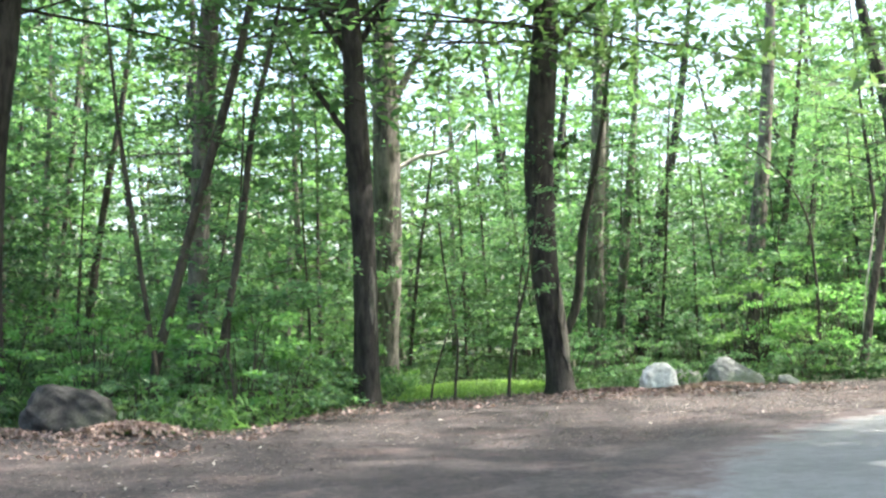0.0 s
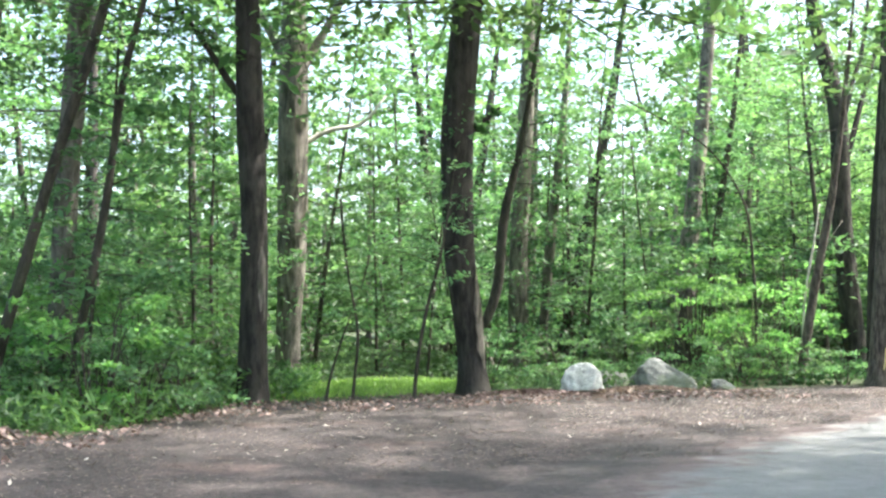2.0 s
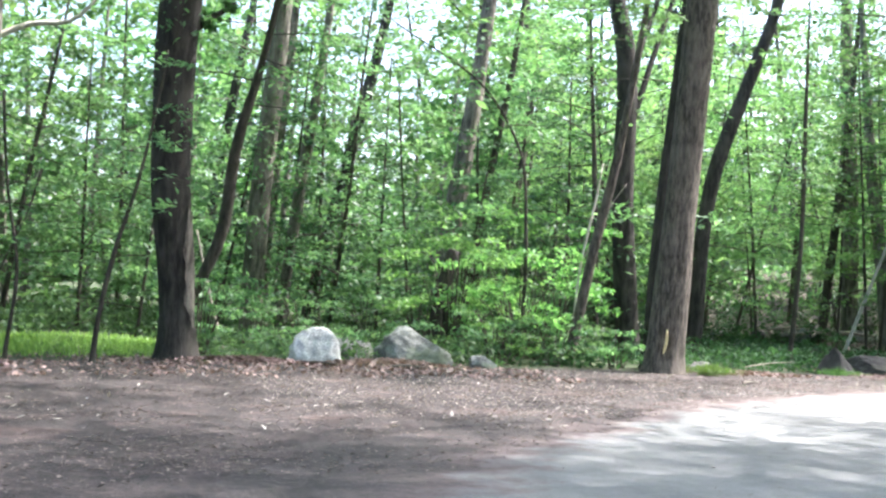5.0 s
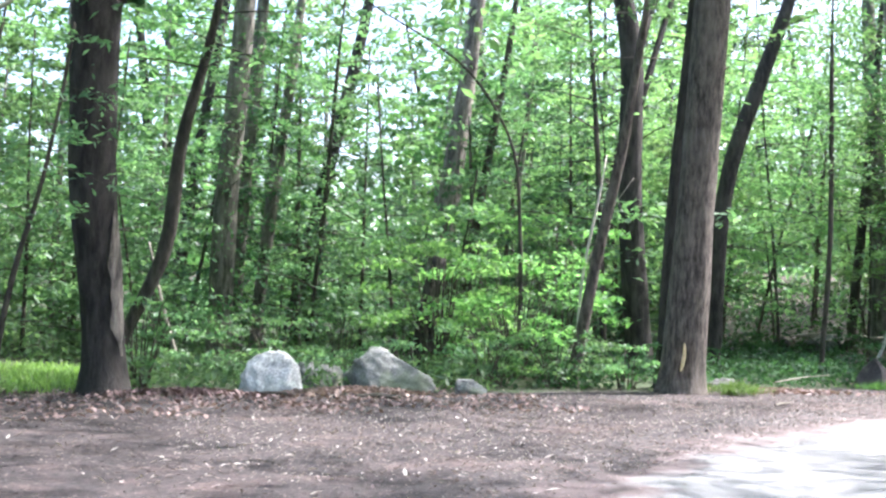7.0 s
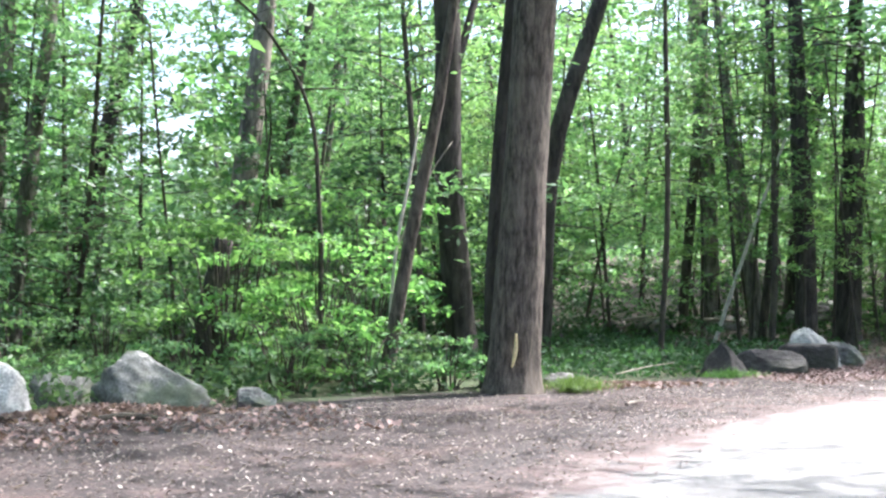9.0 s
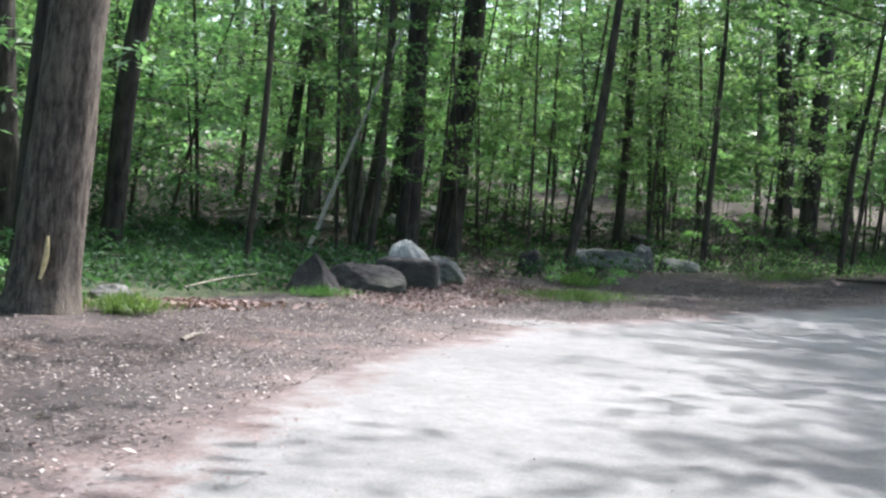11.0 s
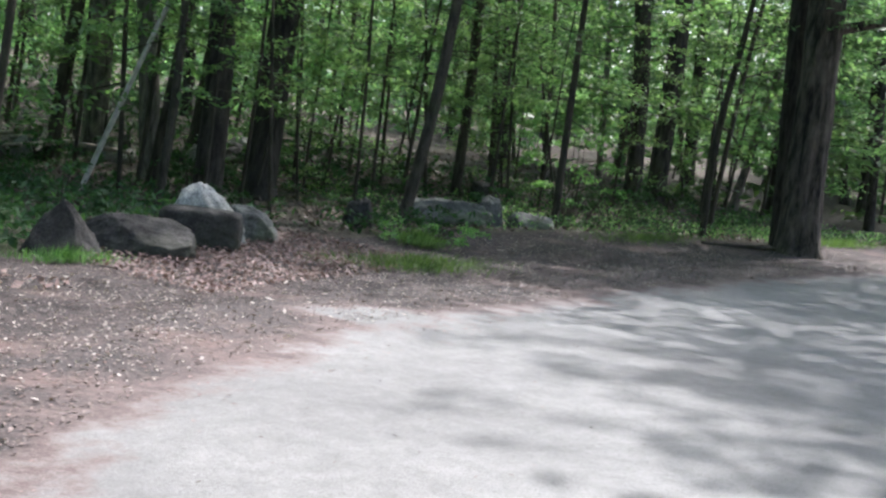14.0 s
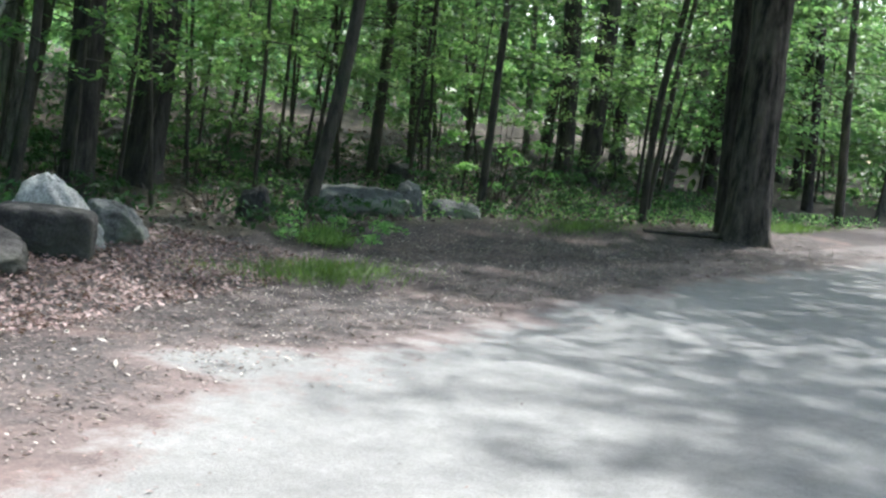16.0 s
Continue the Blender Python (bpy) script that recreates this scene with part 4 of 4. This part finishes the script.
def tuft(x, y, rx, ry, n, tall, label, seed):
    r = np.random.default_rng(seed)
    a, q = r.uniform(0, 2 * math.pi, n), r.uniform(0, 1, n) ** 0.8 * (1 + 0.35 * np.sin(3 * r.uniform(0, 6.28, n)))
    px, py = x + rx * q * np.cos(a), y + ry * q * np.sin(a)
    C = np.stack([px, py, height(px, py) + tall * 0.38], 1)
    ax = np.stack([np.cos(a) * 0.5 * q, np.sin(a) * 0.5 * q, np.ones(n) * 1.5], 1)
    me = leaves("grass_tuft", C, tall * (1.15 - 0.6 * np.clip(q, 0, 1)) * r.uniform(0.5, 1.2, n), GRASS, 0.0, 0.06, ax)
    tagged(new("grass_tuft", me), label, "grass", kind="stuff")


tuft(11.55, 24.75, 0.5, 0.45, 900, 0.26, "bright green grass tuft beside a large trunk", 41)
tuft(15.2, 26.4, 0.7, 0.35, 500, 0.2, "fresh green grass in front of boulders", 42)
tuft(20.2, 26.25, 1.45, 0.85, 1900, 0.2, "low green grass patch on the soil edge", 43)
tuft(22.2, 28.0, 0.6, 0.5, 800, 0.3, "green grass tuft near the road edge", 44)
tuft(29.5, 28.4, 2.4, 0.6, 1200, 0.2, "strip of low grass along the road edge", 45)
tuft(37.0, 27.3, 2.6, 0.5, 1300, 0.26, "grass growing past a massive trunk", 46)

far_n = 46000
far_r = np.random.default_rng(61)
fx = far_r.uniform(-110, 170, far_n)
fy = np.interp(fx, RIM_X, RIM_Y) + far_r.uniform(58, 100, far_n)
fz = height(fx, fy) + 12 * far_r.uniform(0, 1, far_n) ** 1.3 * (0.75 + 0.25 * np.sin(fx * 0.5) * np.sin(fx * 0.17 + 1))
turn_r = np.random.default_rng(62)
ta, td = turn_r.uniform(radians(45), radians(112), 16000), turn_r.uniform(70, 105, 16000)
ex2, ey2 = 12 + td * np.sin(ta), 20 + td * np.cos(ta)
ez2 = height(ex2, ey2) + 15 * turn_r.uniform(0, 1, 16000) ** 1.2 * (0.8 + 0.2 * np.sin(ta * 37))
fx, fy, fz = np.r_[fx, ex2], np.r_[fy, ey2], np.r_[fz, ez2]
tagged(new("far_woods", leaves("far_woods", np.stack([fx, fy, fz], 1), 1.0, LEAF_CANOPY, 0.3, 0.6)), "far leafy woods closing the view between the trunks", "woods", kind="stuff")

# ---- stones ----
boulder((-5.6, 16.3), (1.4, 0.9, 0.74), "dark rounded boulder beside a large trunk", ROCK_DARK, 3, 10, boxy=2.2, wedge=0.15)
boulder((4.4, 24.0), (0.92, 0.72, 0.57), "pale whitish granite boulder on leaf litter", ROCK_WHITE, 24, -12, boxy=2.3, cuts=4, point=0.2, worn=0.9)
boulder((6.05, 24.5), (1.35, 1.0, 0.68), "grey lichened boulder sloping down to one side", ROCK_GREY, 14, -22, boxy=2.2, wedge=0.14, point=0.08, worn=0.7)
boulder((5.2, 25.3), (0.8, 0.6, 0.42), "half-hidden grey boulder in undergrowth", ROCK_GREY, 31, 40)
boulder((7.2, 24.4), (0.5, 0.4, 0.2), "small grey stone at the soil edge", ROCK_GREY, 12, 0)
boulder((15.6, 27.1), (1.15, 0.78, 0.54), "pointed dark blue-grey boulder", ROCK_DARK, 23, -40, boxy=2.0, cuts=5, point=0.78, worn=0.7)
boulder((16.6, 27.2), (1.22, 0.75, 0.41), "low dark slab-like boulder with a domed top", ROCK_DARK, 27, -40, boxy=2.9, cuts=3, worn=0.5, group="boulders in a heap")
boulder((18.0, 27.9), (0.98, 0.66, 0.47), "dark square-faced boulder below a pale one", ROCK_DARK, 29, -42, boxy=7, cuts=0, worn=0.35, group="boulders in a heap")
boulder((18.45, 28.5), (1.45, 1.0, 0.7), "whitish lichened boulder peaking behind darker ones", ROCK_PALE, 36, -35, boxy=2.3, cuts=5, point=0.52, worn=0.8, group="boulders in a heap")
boulder((19.5, 28.65), (0.9, 0.7, 0.48), "rounded grey boulder at the end of a heap", ROCK_MID, 35, -30, boxy=2.3, wedge=0.15, group="boulders in a heap")
boulder((11.91, 25.75), (0.5, 0.4, 0.2), "small grey stone beside a grass tuft", ROCK_MID, 51, -30, boxy=2.3)
boulder((22.9, 29.9), (0.7, 0.5, 0.5), "blue-grey stone half in undergrowth", ROCK_DARK, 37, -40, point=0.4)
boulder((26.1, 30.6), (2.0, 0.9, 0.5), "long low grey boulder in undergrowth", ROCK_MID, 39, -40, boxy=2.4)
boulder((26.9, 30.3), (0.55, 0.5, 0.56), "upright grey stone beside a long boulder", ROCK_MID, 43, 70)
boulder((27.9, 30.0), (0.9, 0.6, 0.3), "flat grey stone at the foot of a slope", ROCK_MID, 45, -30, boxy=4)
boulder((28.6, 30.3), (0.5, 0.4, 0.2), "small flat grey stone at the foot of a slope", ROCK_MID, 46, 15, boxy=4)
boulder((31.2, 33.8), (1.1, 0.8, 0.5), "dark rock showing through leaf litter", ROCK_DARK, 47, 20)
for i in range(22):
    x = 12.5 + i * 0.75 + rng.uniform(-0.3, 0.3)
    boulder((x, 37.0 + 0.12 * (x - 13) + rng.uniform(-0.8, 0.8)), (rng.uniform(0.4, 0.9), rng.uniform(0.4, 0.7), rng.uniform(0.25, 0.55)), "grey stone of a tumbled old wall", ROCK_DARK if i % 3 else ROCK_GREY, 60 + i, rng.uniform(0, 180), group="tumbled stone wall", name="wall_stone")

# ---- dead wood and small marks ----


def stick(points, label, mat, name="fallen_branch", sides=7, category="branch", group=""):
    foot = points[0][:3]
    L = smooth_line([(a - foot[0], b - foot[1], c - foot[2], d) for a, b, c, d in points], 14)
    ob = new(name, join_tubes(name, [tube(L, sides, 0.12, foot[0])], mat))
    ob.location = foot
    return tagged(ob, label, category, group)


stick([(3.4, 29.8, -0.2, .042), (3.0, 29.75, 1.1, .034), (2.72, 29.7, 2.2, .02)], "bare pale broken branch leaning on undergrowth", DEAD_PALE)
stick([(3.9, 23.15, 0.0, .022), (4.3, 23.35, 0.03, .028), (4.75, 23.3, 0.0, .018)], "rotting dark branch lying on leaf litter", BARK_THIN)
stick([(5.35, 23.0, 0.02, .035), (5.6, 22.95, 0.04, .04), (5.9, 22.9, 0.02, .025)], "short dark log lying on leaf litter", BARK_THIN)
stick([(13.3, 26.6, 0.1, .014), (14.2, 27.15, 0.17, .013), (15.0, 27.6, 0.2, .007)], "pale fallen branch lying in grass", DEAD_PALE)
stick([(11.07, 22.67, 0.015, .024), (11.25, 22.83, 0.03, .02), (11.49, 23.02, 0.025, .01)], "small broken branch on bare soil", DEAD_PALE)
stick([(20.3, 34.02, 0.0, .05), (21.36, 33.38, 3.63, .042), (22.25, 32.9, 6.4, .028)], "thin pale dead trunk leaning across others", DEAD_WHITE, "dead_tree", category="dead tree")
stick([(29.5, 30.6, 0.2, .02), (30.2, 30.7, 1.0, .018), (31.4, 30.6, 1.3, .01)], "thin arching bare branch", BARK_THIN)
stick([(31.6, 31.2, 0.3, .03), (32.0, 31.0, 1.1, .024), (31.4, 31.1, 1.6, .012)], "crooked bare branch on a brown slope", BARK_THIN)
stick([(9.89, 27.3, 0.11, 0.03), (10.01, 27.3, 1.92, 0.026), (10.28, 27.3, 3.33, 0.02), (10.38, 27.3, 3.95, 0.01)], "bleached dead sapling standing among bright shrubs", DEAD_WHITE, "dead_tree", category="dead tree")
stick([(10.01, 27.3, 1.92, .016), (10.58, 27.3, 3.13, .012), (10.90, 27.3, 3.58, .006)], "pale bare branch caught in a dead sapling", DEAD_PALE)
stick([(31.3, 28.0, ground_z(31.3, 28.0) + 0.03, .03), (32.6, 27.3, ground_z(32.6, 27.3) + 0.05, .04), (34.2, 26.7, ground_z(34.2, 26.7) + 0.04, .025)], "dark fallen branch lying at a massive trunk", BARK_THIN)
for i in range(9):
    x, y = 21.5 + rng.uniform(0, 2.6), 38.5 + rng.uniform(-0.8, 0.8)
    z = ground_z(x, y)
    a = rng.uniform(0, 6.28)
    stick([(x, y, z + 0.1 + 0.06 * i, .06), (x + math.cos(a), y + 0.5 * math.sin(a), z + 0.3, .05), (x + 1.9 * math.cos(a), y + math.sin(a), z + 0.25, .03)], "bleached branch in a brush pile", DEAD_PALE, group="brush pile")

scar = bmesh.new()
rows = []
for i in range(9):
    f = i / 8
    w = 0.022 * math.sin(math.pi * min(1, 0.12 + f * 0.8)) + 0.006
    cx = 0.02 * math.sin(f * 3.2) + 0.05 * f
    rows.append([scar.verts.new((cx + s * w, -0.012 * (1 - s * s), f * 0.42)) for s in (-1, -0.3, 0.4, 1)])
for a, b in zip(rows, rows[1:]):
    for j in range(3):
        scar.faces.new((a[j], a[j + 1], b[j + 1], b[j]))
me = bpy.data.meshes.new("torn_bark_strip")
scar.to_mesh(me)
scar.free()
me.materials.append(WOOD_BARE)
strip = new("torn_bark_strip", me)
strip.parent = oak
strip.matrix_basis = pose(-0.2, -0.4, 0.36, 0, 0, -30)
tagged(strip, "torn strip of bare yellow wood")

# ---- fallen leaves and pebbles ----
on_soil = lambda x, y: y > np.interp(x, EDGE_X, EDGE_Y) + 0.25
carpet("leaf_litter", 44000, -9, 36, -11, 1.0, 0.04, LITTER, "brown fallen leaves strewn over the soil", 0.02, "leaf litter", 51, 0.88, 0.45, 0.5, on_soil)
carpet("leaf_litter", 7000, 15.4, 21, -2.4, 0.8, 0.062, LITTER_RED, "thick reddish drift of fallen leaves in front of boulders", 0.06, "leaf litter", 52, 0.75, 0.42)
carpet("leaf_litter", 3000, -6, 8, -3.5, 0.6, 0.075, LITTER_RED, "reddish fallen leaves along the soil edge", 0.05, "leaf litter", 53, 0.7, 0.6, 0.3)
carpet("leaf_litter", 21000, 4, 32, -9, -0.8, 0.033, LITTER, "crumbled brown leaves trodden into soil", 0.012, "leaf litter", 59, 0.8, 0.5, 0.6, on_soil)
by_edge = lambda x, y: np.abs(y - np.interp(x, EDGE_X, EDGE_Y) - 0.3) < 0.9
carpet("leaf_litter", 5000, 4, 34, -9, -1.5, 0.032, LITTER_RED, "small reddish leaf scraps along the road edge", 0.006, "leaf litter", 57, 0.9, 0.5, 0.35, by_edge)
carpet("leaf_litter", 11500, 3, 33, -8, -0.5, 0.03, LITTER_PALE, "pale leaf scraps strewn over dark soil", 0.012, "leaf litter", 58, 0.8, 0.5, 0.5, on_soil)
carpet("leaf_litter", 800, -9, 36, -9, 0.0, 0.045, LITTER_PALE, "bleached fallen leaves scattered on soil", 0.02, "leaf litter", 54, 0.8, 0.6, 0.0, on_soil)
carpet("leaf_litter", 5000, 24, 44, 1.0, 10, 0.085, LITTER_RED, "reddish brown leaves strewn up a wooded slope", 0.05, "leaf litter", 61, 0.7, 0.5)
carpet("leaf_litter", 9500, 18, 44, 0.3, 14, 0.11, LITTER, "brown fallen leaves covering the wooded slope", 0.05, "leaf litter", 55, 0.7, 0.6)


carpet("leaf_litter", 420, -4, 30, -9, -0.3, 0.085, LITTER_PALE, "large curled pale leaves lying singly on soil", 0.015, "leaf litter", 60, 0.8, 0.3, 0.0, on_soil)


def leaf_heap(x, y, rx, ry, tall, n, label, seed):
    """A low heap of fallen leaves."""
    q = np.random.default_rng(seed)
    a, r = q.uniform(0, 2 * math.pi, n), np.minimum(1.3, np.abs(q.normal(0, 0.55, n)))
    px, py = x + rx * r * np.cos(a), y + ry * r * np.sin(a)
    C = np.stack([px, py, height(px, py) + 0.02 + tall * np.clip(1 - r**2, 0, 1) * q.uniform(0.85, 1.0, n)], 1)
    tagged(new("leaf_heap", leaves("leaf_heap", C, 0.1, LITTER_RED, 0.6, 0.55)), label, "leaf litter", kind="stuff")


leaf_heap(-4.55, 15.5, 0.9, 0.5, 0.16, 1500, "reddish heap of fallen leaves beside a dark boulder", 71)
leaf_heap(-6.6, 15.5, 0.9, 0.4, 0.08, 900, "brown heap of fallen leaves at a trunk's foot", 72)
leaf_heap(3.2, 23.2, 1.2, 0.4, 0.08, 900, "thin drift of fallen leaves near a pale boulder", 73)
leaf_heap(5.4, 23.5, 1.2, 0.4, 0.1, 1100, "reddish drift of fallen leaves in front of boulders", 74)
leaf_heap(12.6, 25.4, 1.5, 0.5, 0.03, 700, "drift of fallen leaves beside grass", 75)
carpet("road_grit", 900, -4, 40, -13, -2, 0.03, LITTER, "scattered dark crumbs and twigs on the road", 0.004, "debris", 56, 0.85, 0.4, 0.0, lambda x, y: (y < np.interp(x, EDGE_X, EDGE_Y) - 0.3) & (y > np.interp(x, EDGE_X, EDGE_Y) - 7))
